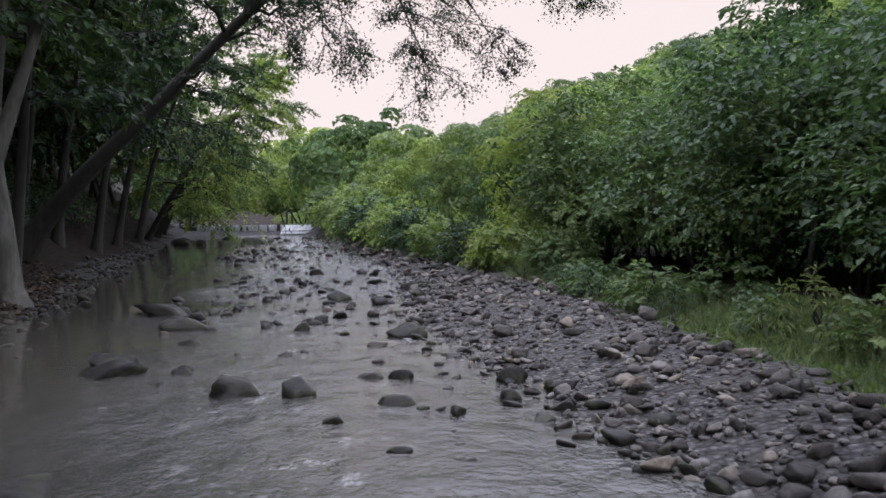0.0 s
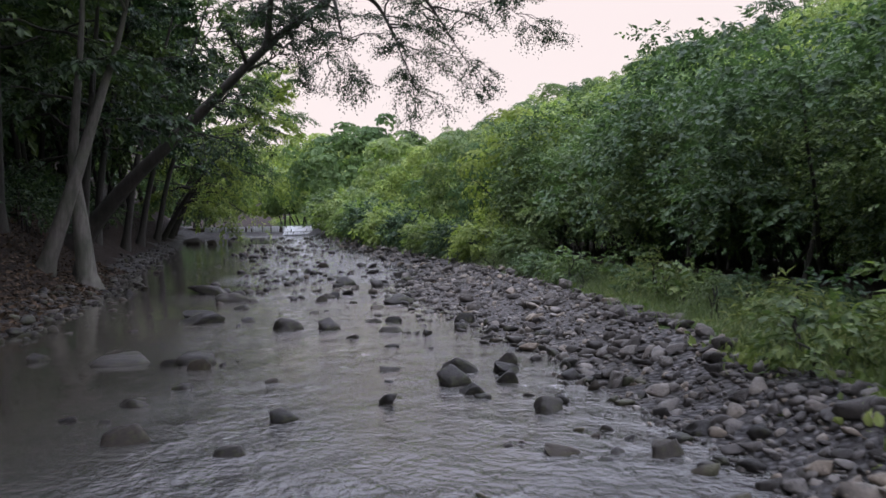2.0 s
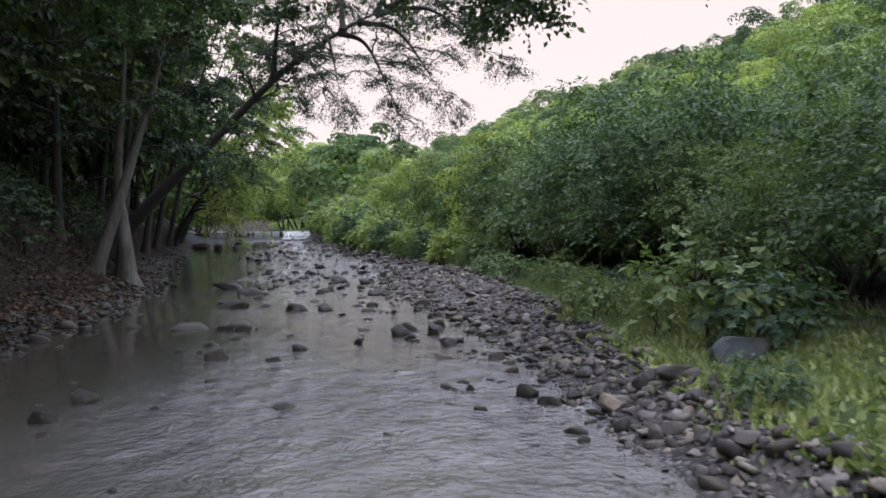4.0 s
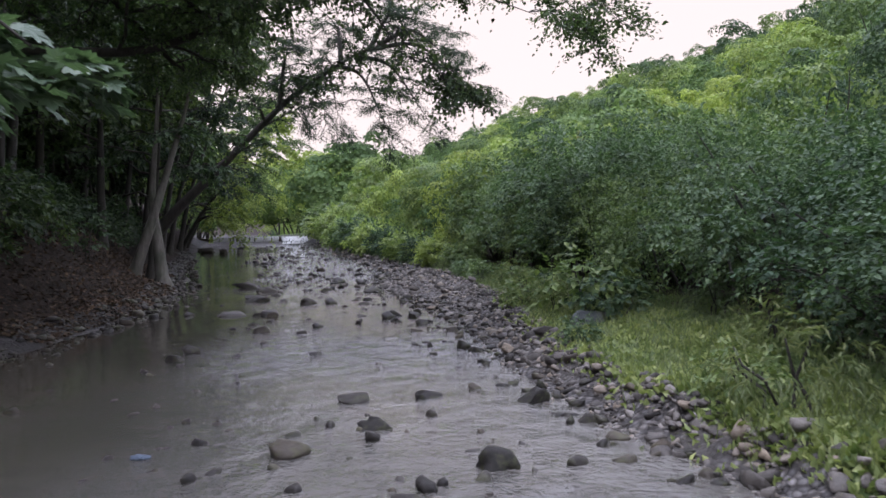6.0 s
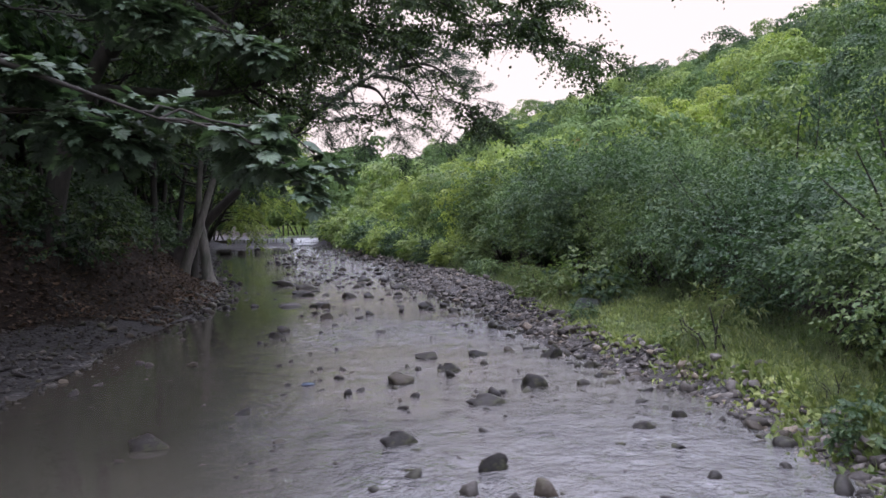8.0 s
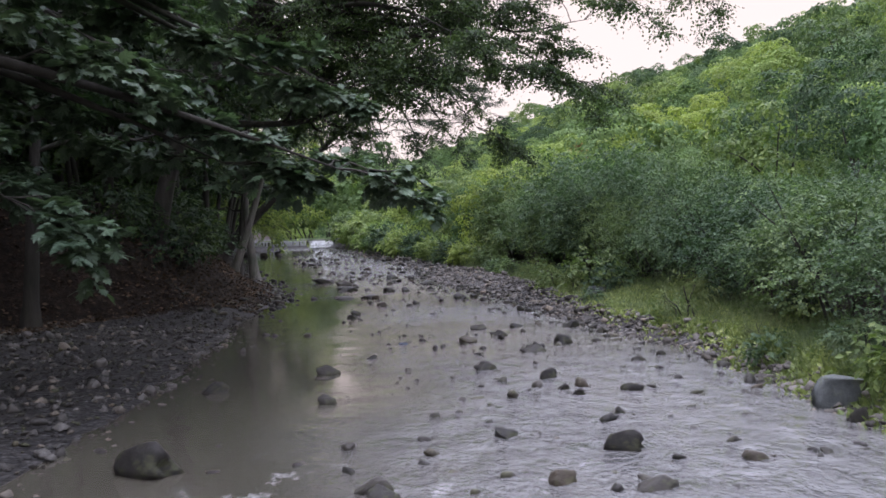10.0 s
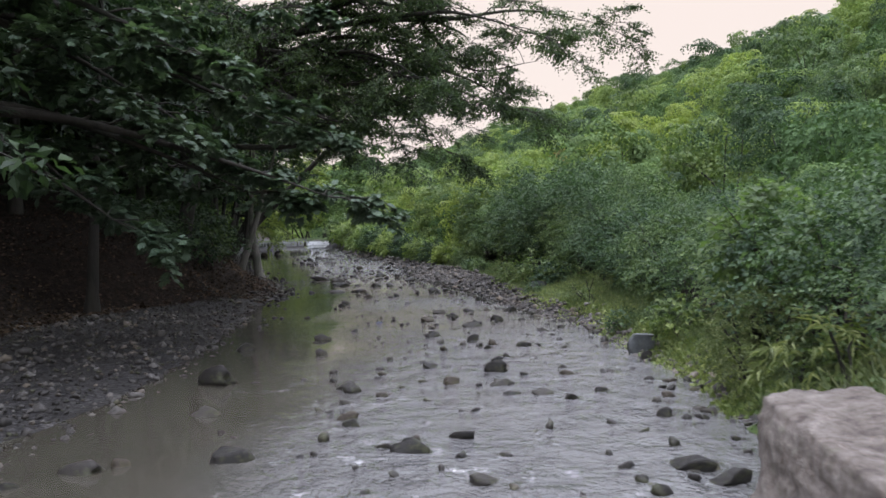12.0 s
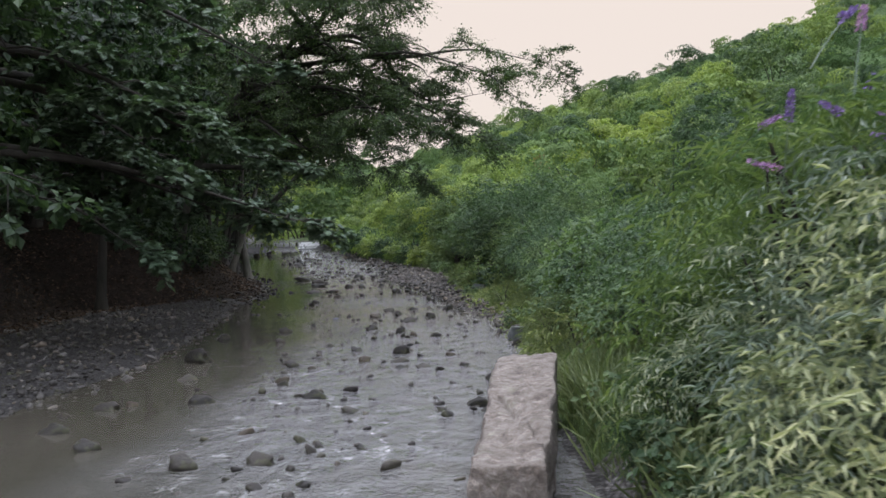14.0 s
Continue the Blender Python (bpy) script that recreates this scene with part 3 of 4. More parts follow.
def put_stone(name, me, x, y, z, w, d, h, label, category, group):
    ob = new(name, me)
    ob.location, ob.scale = (x, y, z), (w, d, h)
    ob.rotation_euler = (rock_rng.uniform(-0.2, 0.2), rock_rng.uniform(-0.2, 0.2), rock_rng.uniform(-0.5, 0.5))
    return tagged(ob, label, category, group)


def rock(x, y, w, h):
    """A wet rock that stands out of the stream by h."""
    d = w * rock_rng.uniform(0.55, 0.85)
    h = min(h * 0.85, 0.42 * w)
    full = h * 1.5 + 0.08
    lab = "dark wet river rock breaking the stream surface" if w < 0.45 else "large dark wet boulder standing in the stream"
    put_stone("river_rock", rock_rng.choice(WET), x, y, water_z(y) + h - full * 0.47, w * 1.12, d, full, lab, "rock", "rocks in the stream")


rock(-1.92, 6.89, 0.54, 0.22)
rock(-1.31, 6.85, 0.37, 0.15)
rock(-2.10, 11.20, 0.33, 0.15)
rock(-0.54, 10.50, 0.49, 0.23)
rock(-0.39, 6.46, 0.35, 0.10)
rock(-5.07, 13.88, 1.39, 0.22)
rock(-3.46, 7.94, 0.74, 0.17)
rock(-2.72, 7.94, 0.23, 0.08)
rock(-3.34, 10.03, 0.36, 0.09)
rock(0.59, 7.27, 0.31, 0.18)
rock(0.53, 6.54, 0.24, 0.12)
rock(-3.91, 23.44, 0.60, 0.21)
rock(-2.19, 15.88, 0.58, 0.21)
rock(-0.81, 18.03, 0.53, 0.32)
rock(0.92, 6.13, 0.26, 0.11)
rock(-0.88, 9.63, 0.28, 0.07)
rock(-0.46, 7.55, 0.27, 0.09)
rock(-0.75, 7.58, 0.30, 0.08)
rock(2.46, 7.02, 0.38, 0.19)
rock(1.32, 9.66, 0.28, 0.20)
rock(1.56, 5.59, 0.28, 0.12)
rock(2.69, 5.46, 0.31, 0.20)
rock(2.00, 6.78, 0.25, 0.15)
rock(0.38, 2.79, 0.34, 0.20)
rock(0.85, 2.85, 0.25, 0.14)
rock(0.92, 3.74, 0.28, 0.19)
rock(0.50, 2.40, 0.26, 0.09)
rock(1.05, 1.71, 0.26, 0.15)
rock(-0.25, 3.50, 0.25, 0.07)
rock(-2.19, 3.75, 0.26, 0.10)
rock(-2.58, 4.00, 0.20, 0.07)
rock(-2.19, 2.15, 0.29, 0.09)
rock(-2.79, 8.23, 0.24, 0.08)
rock(1.98, 1.02, 0.30, 0.10)
rock(0.97, 0.62, 0.27, 0.09)
rock(1.60, 0.58, 0.24, 0.18)
rock(-2.34, 4.14, 0.56, 0.15)
rock(-3.19, 4.22, 0.82, 0.10)
rock(-1.03, 0.72, 0.22, 0.08)
rock(-1.81, 1.06, 0.31, 0.15)
rock(-0.89, 1.56, 0.25, 0.09)
rock(1.20, -1.19, 0.12, 0.10)
rock(-4.19, 4.48, 0.27, 0.09)
rock(-3.63, 8.31, 0.63, 0.26)
rock(2.77, 0.09, 0.22, 0.13)
rock(2.49, -0.88, 0.30, 0.17)
rock(3.05, 2.10, 0.24, 0.11)
rock(-2.33, -2.07, 0.30, 0.19)
rock(0.42, -4.96, 0.38, 0.13)
rock(0.74, -6.14, 0.27, 0.12)
rock(0.12, -6.86, 0.37, 0.12)
rock(1.69, -7.28, 0.39, 0.19)
rock(1.08, -8.17, 0.36, 0.12)
rock(2.23, -5.20, 0.37, 0.15)
rock(4.50, -3.40, 0.37, 0.19)
rock(3.28, -7.01, 0.27, 0.17)
rock(0.43, 3.42, 0.38, 0.19)
rock(0.87, 3.30, 0.31, 0.17)
rock(1.87, -1.86, 0.26, 0.26)
rock(1.18, -4.91, 0.32, 0.09)
rock(1.69, -4.50, 0.17, 0.07)
rock(3.27, -1.32, 0.36, 0.18)
rock(2.58, -6.07, 0.22, 0.08)
rock(-0.43, -1.78, 0.22, 0.07)
rock(3.68, -8.24, 0.24, 0.12)
rock(0.21, -9.65, 0.27, 0.13)
rock(-1.95, -9.55, 0.40, 0.11)
rock(2.42, -9.33, 0.24, 0.10)
rock(2.84, -8.97, 0.19, 0.13)
rock(2.38, -2.42, 0.28, 0.14)
rock(3.46, -9.81, 0.20, 0.14)
rock(3.64, -10.43, 0.20, 0.13)
rock(-2.88, -13.95, 0.52, 0.27)
rock(-3.26, -10.58, 0.43, 0.12)
rock(-2.46, -15.91, 0.28, 0.12)
rock(-1.72, -11.52, 0.24, 0.11)
rock(-0.90, -14.88, 0.27, 0.14)
rock(-0.49, -15.20, 0.21, 0.08)
rock(0.11, -13.20, 0.27, 0.12)
rock(0.93, -10.46, 0.26, 0.12)
rock(1.00, -11.19, 0.16, 0.15)
rock(1.12, -11.50, 0.20, 0.08)
rock(1.03, -13.75, 0.35, 0.19)
rock(0.38, -14.59, 0.24, 0.17)
rock(1.03, -14.76, 0.36, 0.10)
rock(1.08, -15.39, 0.25, 0.05)
rock(1.48, -15.44, 0.25, 0.09)
rock(1.74, -15.74, 0.19, 0.09)
rock(1.99, -14.14, 0.27, 0.08)
rock(2.61, -14.06, 0.13, 0.09)
rock(2.52, -16.77, 0.18, 0.10)
rock(2.18, -15.37, 0.18, 0.06)
rock(-0.73, -16.67, 0.21, 0.12)
rock(3.38, -13.15, 0.24, 0.17)
rock(-3.90, 11.57, 0.87, 0.25)
rock(-2.33, -1.36, 0.28, 0.19)
rock(1.34, -12.47, 0.13, 0.09)
rock(-2.97, -17.95, 0.40, 0.10)
rock(-1.00, -14.60, 0.33, 0.10)
rock(-1.67, -17.77, 0.41, 0.15)
rock(-2.67, -17.82, 0.23, 0.09)
rock(-0.11, -17.69, 0.34, 0.14)
rock(-3.38, -18.34, 0.22, 0.08)
rock(0.49, -18.66, 0.31, 0.07)
rock(-0.82, -16.37, 0.27, 0.08)
rock(-0.24, -20.88, 0.34, 0.14)
rock(-0.98, -20.97, 0.34, 0.17)
rock(-2.31, -20.09, 0.32, 0.13)
rock(-3.08, -19.24, 0.35, 0.14)
rock(2.22, -18.48, 0.45, 0.06)


def rand_between(rng, y0, y1, lo, hi, a=1.0):
    y = rng.uniform(y0, y1)
    u = rng.random() ** a
    return float(np.interp(y, YS, lo)) * (1 - u) + float(np.interp(y, YS, hi)) * u, y


def gravel_bar():
    """Loose cobbles on the bar beside the stream, one by one."""
    rng = np.random.default_rng(3)
    for _ in range(285):
        x, y = rand_between(rng, -4, 16, XR, XG)
        x += rng.normal(0, 0.15)
        w = float(np.clip(rng.lognormal(math.log(0.17), 0.38), 0.1, 0.4))
        h = w * rng.uniform(0.45, 0.75)
        put_stone("cobble", DRY[rng.integers(9)], x, y, ground_z(x, y) + h * 0.22, w, w * rng.uniform(0.6, 0.95), h,
                  "rounded grey cobble lying on the gravel bar", "stone", "cobbles on the gravel bar")


gravel_bar()


def gravel_stuff(name, seed, count, y0, y1, lo, hi, smin, smax, sub, material, label, med, jitter=0.25):
    """Joined small stones: too many to count."""
    rng = np.random.default_rng(seed)
    protos = []
    for i in range(6):
        me = stone_mesh("proto", 200 + seed * 10 + i, sub, material, 0.45, 16, 0.2)
        v = np.array([q.co[:] for q in me.vertices])
        f = np.array([p.vertices[:] for p in me.polygons])
        protos.append((v, f))
        bpy.data.meshes.remove(me)
    V, F, n = [], [], 0
    for _ in range(count):
        x, y = rand_between(rng, y0, y1, lo, hi)
        x += rng.normal(0, jitter)
        w = float(np.clip(rng.lognormal(math.log(med), 0.4), smin, smax))
        h = w * rng.uniform(0.4, 0.75)
        v, f = protos[rng.integers(6)]
        m = np.array(Euler((rng.normal(0, 0.25), rng.normal(0, 0.25), rng.uniform(0, 6.3))).to_matrix())
        v = (v * np.array([w, w * rng.uniform(0.6, 1), h])) @ m.T + np.array([x, y, max(ground_z(x, y), water_z(y) - 0.03) + h * 0.2])
        V.append(v)
        F.append(f + n)
        n += len(v)
    tagged(link_mesh(name, np.concatenate(V), np.concatenate(F), material, smooth=True), label, "gravel", kind="stuff")


XBEACH = [a - 4.0 * smooth01((-y - 1) / 4) - 0.6 for a, y in zip(XL, YS)]
XRIN = [a - 0.25 for a in XR]
XLIN = [a + 0.4 for a in XL]
gravel_stuff("bar_gravel", 1, 2300, -16, 18, XR, XG, 0.06, 0.24, 2, M_STONE, "bed of grey rounded cobbles and pebbles", 0.1, 0.1)
gravel_stuff("bar_pebbles", 2, 5000, -16, 20, XRIN, XG, 0.03, 0.1, 1, M_STONE, "small grey pebbles of the gravel bar", 0.055, 0.12)
gravel_stuff("far_gravel", 3, 700, 15, 56, XR, XG, 0.1, 0.5, 2, M_STONE, "distant cobbles along the stream", 0.22)
# dry beach pebbles in the dark wet-stone colour, which paints in the beach's shade
gravel_stuff("beach_pebbles", 4, 6000, -27, -1, XLIN, XBEACH, 0.03, 0.14, 1, M_WET, "small pebbles of the beach, painted dark for its shade", 0.065)
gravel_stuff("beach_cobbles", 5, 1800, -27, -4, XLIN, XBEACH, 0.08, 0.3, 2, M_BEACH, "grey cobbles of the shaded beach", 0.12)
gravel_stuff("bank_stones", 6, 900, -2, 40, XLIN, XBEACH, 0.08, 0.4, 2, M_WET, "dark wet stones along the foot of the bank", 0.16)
gravel_stuff("riffle_stones", 7, 420, -18, 34, XL, XR, 0.06, 0.22, 2, M_WET, "small dark wet stones breaking the riffle", 0.11, 0.1)
XMID = [a * 0.62 + b * 0.38 for a, b in zip(XL, XR)]
gravel_stuff("rapids_stones", 9, 520, 11, 54, XMID, XR, 0.12, 0.6, 2, M_WET, "dark wet stones in the rapids upstream", 0.24, 0.2)
gravel_stuff("shallows_stones", 10, 330, -22, -5, XMID, XR, 0.07, 0.3, 2, M_WET, "dark wet stones scattered through the shallows", 0.13, 0.3)
gravel_stuff("edge_stones", 8, 480, -18, 24, XRIN, XR, 0.07, 0.28, 2, M_WET, "dark wet stones at the water's edge", 0.14)

# larger grey boulders at the margin
for bx, by, bw, bd, bh, lab in (
        (3.5, -1.9, 0.7, 0.6, 0.56, "smooth grey-green boulder lying in the grass"),
        (3.6, -12.5, 0.72, 0.6, 0.78, "smooth blue-grey boulder at the water's edge")):
    put_stone("boulder", GREY[0 if bw < 0.8 else 2], bx, by, ground_z(bx, by) + bh * 0.06, bw, bd, bh, lab, "boulder", "")


# ---- the pale cut stone beside the stream ----
def build_block():
    e = empty("stone_block", 0, 0, 0, "large pale rough-hewn limestone block beside the stream", "stone block")
    bm = bmesh.new()
    bmesh.ops.create_cube(bm, size=1)
    bmesh.ops.subdivide_edges(bm, edges=bm.edges, cuts=44, use_grid_fill=True)
    L, zt, zb = 4.0, 0.8, -0.35
    for q in bm.verts:
        u, v, w = q.co
        t = 0.5 - v
        x = 2.74 + u * (0.74 - 0.2 * t) - 0.68 * t
        y = -19.45 - t * L - 0.1 * u
        z = zt + 0.04 * u - 0.14 * t + (w - 0.5) * (zt - zb)
        x -= 0.16 * (0.5 - w) * (1 if u < 0 else 0)
        p = Vector((x, y, z))
        crack = max(0.0, 1 - abs(p.y + 21.4 + 0.5 * (p.z - 0.3) + 0.12 * noise.noise(p * 4)) / 0.05)
        split = max(0.0, 1 - abs(u + 0.12 + 0.5 * (p.y + 21.9) + 0.1 * noise.noise(p * 5)) / 0.07) if p.y < -21.3 else 0.0
        ledge = 0.014 * math.floor(2.5 * noise.noise(Vector((p.x * 2.2, p.y * 1.1, p.z * 2.2))) + 0.5)
        d = ledge + 0.03 * noise.noise(p * 1.7) + 0.03 * noise.noise(p * 4.5) + 0.022 * noise.noise(p * 11) + 0.012 * noise.noise(p * 23) - 0.07 * max(crack, split)
        edge = max(0.0, abs(u) - 0.42) + max(0.0, w - 0.42) + max(0.0, abs(v) - 0.47)
        out = Vector((u, v, w)).normalized()
        q.co = p + out * d - out * edge * (0.12 + 0.35 * max(0, noise.noise(p * 2.5)))
    part("block", bm, M_BLOCK, e, smooth=True)


build_block()

for cx, cy, cw in ((2.2, -18.5, 0.5), (2.35, -18.9, 0.4)):
    put_stone("river_rock", WET[2], cx, cy, 0.02, cw, cw * 0.6, 0.16, "flat dark wet stone beside the pale block", "rock", "rocks in the stream")


# ---- weir ----
def build_weir():
    e = empty("weir", -14.5, 58.3, water_z(57.9), "low concrete weir with water spilling over its crest", "weir")
    def box(name, x0, x1, y0, y1, z0, z1, m):
        bm = bmesh.new()
        bmesh.ops.create_cube(bm, size=1)
        for q in bm.verts:
            q.co = Vector(((x0 + x1) / 2 + q.co.x * (x1 - x0), (y0 + y1) / 2 + q.co.y * (y1 - y0), (z0 + z1) / 2 + q.co.z * (z1 - z0)))
        bmesh.ops.bevel(bm, geom=bm.edges, offset=0.04, segments=2, affect="EDGES")
        part(name, bm, m, e)
    box("wall", -8, 6, 0, 0.7, -0.8, 0.66, M_WET)
    rng = np.random.default_rng(8)
    for x in np.arange(-4.2, 2.3, 0.1):
        if rng.random() < 0.75:
            t = np.linspace(0, 1, 6)
            w = rng.uniform(0.05, 0.085)
            tb = Tubes()
            tb.add(np.stack([x + rng.normal(0, 0.02, 6), 0.02 - 0.14 * t, 0.72 - 0.74 * t ** 1.8], -1), np.full(6, w), 5)
            tb.mesh("falling_water", M_FOAM, e)
    box("cascade_rock", 2.2, 4.6, -0.9, 0.1, -0.4, 0.3, M_WET)
    for k in range(20):
        t = np.linspace(0, 1, 6)
        tb = Tubes()
        tb.add(np.stack([2.3 + 0.115 * k + rng.normal(0, 0.04, 6), 0.1 - 1.3 * t, 0.7 - 0.68 * t ** 1.2], -1), np.full(6, 0.06), 5)
        tb.mesh("falling_water", M_FOAM, e)


build_weir()
pool_y = np.linspace(58.35, 110, 30)
pool_v = [(a + (b - a) * u, y, 1.98) for y in pool_y for a, b in [(float(np.interp(y, YS, XL)) - 2, float(np.interp(y, YS, XR)) + 4)] for u in np.linspace(0, 1, 12)]
pi, pj = np.meshgrid(np.arange(29), np.arange(11), indexing="ij")
pool_f = np.stack([pi * 12 + pj, pi * 12 + pj + 1, (pi + 1) * 12 + pj + 1, (pi + 1) * 12 + pj], -1).reshape(-1, 4)
tagged(link_mesh("water_pool", pool_v, pool_f, M_WATER, smooth=True), "still pool dammed behind the weir", "water", kind="structure")


# ---- left wood ----
def g(x, y, dz=-0.15):
    return (x, y, ground_z(x, y) + dz)


# forked grey tree on the bank
tree("forked_tree", g(-8.3, 14.7), [[(0, 0, 0), (-0.2, 0.1, 1.7), (-0.38, 0.2, 3.4), (-0.2, 0.4, 6.3), (0, 0.6, 11)],
                                      [(-1.0, -0.3, 0.3), (-0.2, -0.3, 2.5), (0.45, -0.1, 4.7), (0.95, 0.1, 6.5), (1.6, 0.3, 10)]],
     "forked grey-barked tree on the stream bank", seed=11, r=0.26, limbs=14, reach=3.4, subs=9, twigs=8, bark=M_BARK_GREY, start=0.68, leaf=0.13)
# dark leaning tree that reaches over the stream
lean_base = g(-11.6, 21, 0.1)
lean_stem = [(0, 0, 0), (1.6, 0.05, 1.9), (3.7, 0.1, 3.9), (6.7, 0.2, 6.8), (9.2, 0.4, 8.5), (11.0, 0.6, 9.4)]
lean_boughs = [lean_stem]
for f, tip in ((0.62, (-4.5, 20.0, 9.6)), (0.7, (-4.6, 22.0, 7.6)), (0.78, (-2.6, 20.2, 7.0)), (0.84, (-0.6, 22.2, 6.6)), (0.9, (1.2, 21.0, 6.9)), (0.95, (3.0, 22.0, 8.6)), (0.95, (0.6, 20.0, 10.8)), (0.85, (-2.8, 22.5, 11.0)), (0.98, (2.2, 23.0, 10.0))):
    p0 = along_path(lean_stem, f)
    end = np.array(tip) - np.array(lean_base)
    lean_boughs.append([tuple(p0), tuple(p0 * 0.5 + end * 0.5 + np.array([0, 0, 0.9])), tuple(end)])
tree("leaning_tree", lean_base, lean_boughs, "dark leaning tree arching over the stream", seed=12, r=0.31, limbs=10, reach=2.5, subs=8, twigs=14, per=4, leaf=0.075, start=0.4, droop=0.3, hang=0.3, lift=0.02, tiers=0.35, fan=1.5)
# the trees at (-12.4, -15) and (-10.5, -20) stand out of view, added for shade
for k, (x, y, h, lx, ly) in enumerate(((-9.6, 17.0, 11, 0.8, 0.2), (-11.5, 12.5, 12, 0.5, 0), (-12.6, 18.0, 13, 1.2, 0), (-10.2, 8.2, 11, 0.4, 0.4), (-13.8, 25, 13, 2.0, 0),
                                       (-13.0, 5.0, 12, 0.6, 0), (-9.8, 2.4, 10, 0.7, 0), (-11.5, -2.5, 11, 0.5, 0), (-15.5, 14, 13, 0.3, 0), (-16.5, 31, 13, 2.5, 0),
                                       (-14.5, -8.0, 12, 0.4, 0), (-12.4, -15.0, 11, 0.5, 0), (-11.2, -12.5, 10, 0.5, 0), (-10.5, -20.0, 11, 0.5, 0), (-9.2, -15.8, 11, 0.7, 0), (-8.9, -12.2, 12, 0.6, 0), (-8.6, -4.5, 11, 0.8, 0), (-13.8, -1.0, 12, 0.5, 0), (-8.8, 5.2, 10, 0.6, 0), (-10.4, 14.6, 12, 0.2, 0), (-17.0, 3.0, 13, 0, 0), (-16.8, 22.0, 13, 0.6, 0))):
    tree("woodland_tree", g(x, y), [[(0, 0, 0), (lx * 0.25, ly, h * 0.3), (lx * 0.6, ly * 2, h * 0.65), (lx, ly * 2, h)]],
         "tall slender woodland tree on the shaded bank", seed=30 + k, r=0.17, limbs=16, reach=4.0, subs=8, twigs=5, per=7, leaf=0.22, start=0.3, lift=0.05, spread_to=(0.25, 0, 0),
         group="trees of the shaded bank")
for k, (x, y, h, lean) in enumerate(((-13.4, 26.5, 13, 2.4), (-13.9, 30.5, 14, 3.4), (-15.0, 35, 14, 4.4), (-16.0, 40, 14, 4.6), (-18.5, 28, 15, 2.2), (-19, 36, 15, 2.2), (-20, 45, 15, 2.2))):
    tree("overhanging_tree", g(x, y), [[(0, 0, 0), (lean * 0.2, 0, h * 0.3), (lean * 0.6, 0, h * 0.65), (lean, 0, h)]],
         "leafy green tree overhanging the stream", seed=70 + k, r=0.19, limbs=18, reach=4.2, subs=8, twigs=8, per=7, leaf=0.18, start=0.3, lift=0.0, spread_to=(0.35, -0.1, 0),
         group="trees overhanging the stream")
# bright trees further up the bank, leaning far out over the water
for k, (x, y, h) in enumerate(((-17.2, 44, 10), (-18.3, 48.5, 11), (-19.6, 53, 12), (-21, 56, 13), (-24, 60, 14))):
    tree("riverside_tree", g(x, y), [[(0, 0, 0), (1.8, 0, h * 0.3), (4.4, 0, h * 0.6), (6.4, 0, h * 0.85)]],
         "bright yellow-green tree leaning towards the stream", seed=50 + k, r=0.2, limbs=20, reach=4.4, subs=8, twigs=9, per=7, leaf=0.17, start=0.2, lift=-0.12, spread_to=(0.35, -0.1, 0),
         leafmat=M_L_LIME, group="bright trees upstream", droop=0.4)
# large tree whose boughs sweep low over the beach
def boughs_to(base, lead, tips, low=1.8, high=6.5, rise=0.75, wander=0.55):
    """A leading stem and boughs that leave it, arch and end at the places given."""
    out, rng = [lead], np.random.default_rng(91)
    for tip in tips:
        end = Vector(tip) - Vector(base)
        h = min(high, max(low, end.z - 0.3))
        p = along_path(lead, min(0.95, h / lead[-1][2]))
        q = [p + (np.array(end) - p) * f + rng.normal(0, wander, 3) for f in (0.4, 0.75)]
        out.append([tuple(p), (q[0][0], q[0][1], q[0][2] + rise * 1.2), (q[1][0], q[1][1], q[1][2] + rise), tuple(end)])
    return out


def drooping(base, lead, tips, above=1.7):
    """A leading stem and boughs that leave it high, run out and sink towards the places given."""
    out = [lead]
    for tip in tips:
        end = np.array(tip) - np.array(base)
        p = along_path(lead, min(0.95, (end[2] + above) / lead[-1][2]))
        q = [p + (end - p) * f for f in (0.35, 0.7)]
        out.append([tuple(p), (q[0][0], q[0][1], q[0][2] + 0.35), (q[1][0], q[1][1], q[1][2] + 0.25), tuple(end)])
    return out


maple_base = g(-8.9, -11.6)
tree("maple_tree", maple_base, drooping(maple_base, [(0, 0, 0), (0.2, 0, 2.5), (0.5, 0.2, 5.5), (0.9, 0.4, 9), (1.4, 0.6, 12)],
     ((-1.6, -9.8, 2.75), (-3.2, -9.6, 2.9), (-4.9, -12.0, 2.35), (-3.2, -7.4, 4.6), (-2.4, -5.8, 4.6), (-4.6, -10.6, 4.4), (-3.6, -12.2, 5.0), (-2.6, -7.2, 7.2),
      (-6.2, -10.2, 2.9), (-6.0, -8.4, 3.6), (-4.6, -8.2, 5.2), (-4.0, -11.0, 8.2))),
     "spreading maple with low boughs of lobed leaves", seed=21, r=0.3, limbs=7, reach=1.7, subs=6, twigs=6, per=6, leaf=0.15,
     leafmat=M_L_MAPLE, shape=LEAF_LOBED, start=0.3, lift=-0.06, droop=0.12, hang=0.14, spread_to=(0.3, 0.2, 0), flat=0.93, loose=0.2, tiers=0.07)
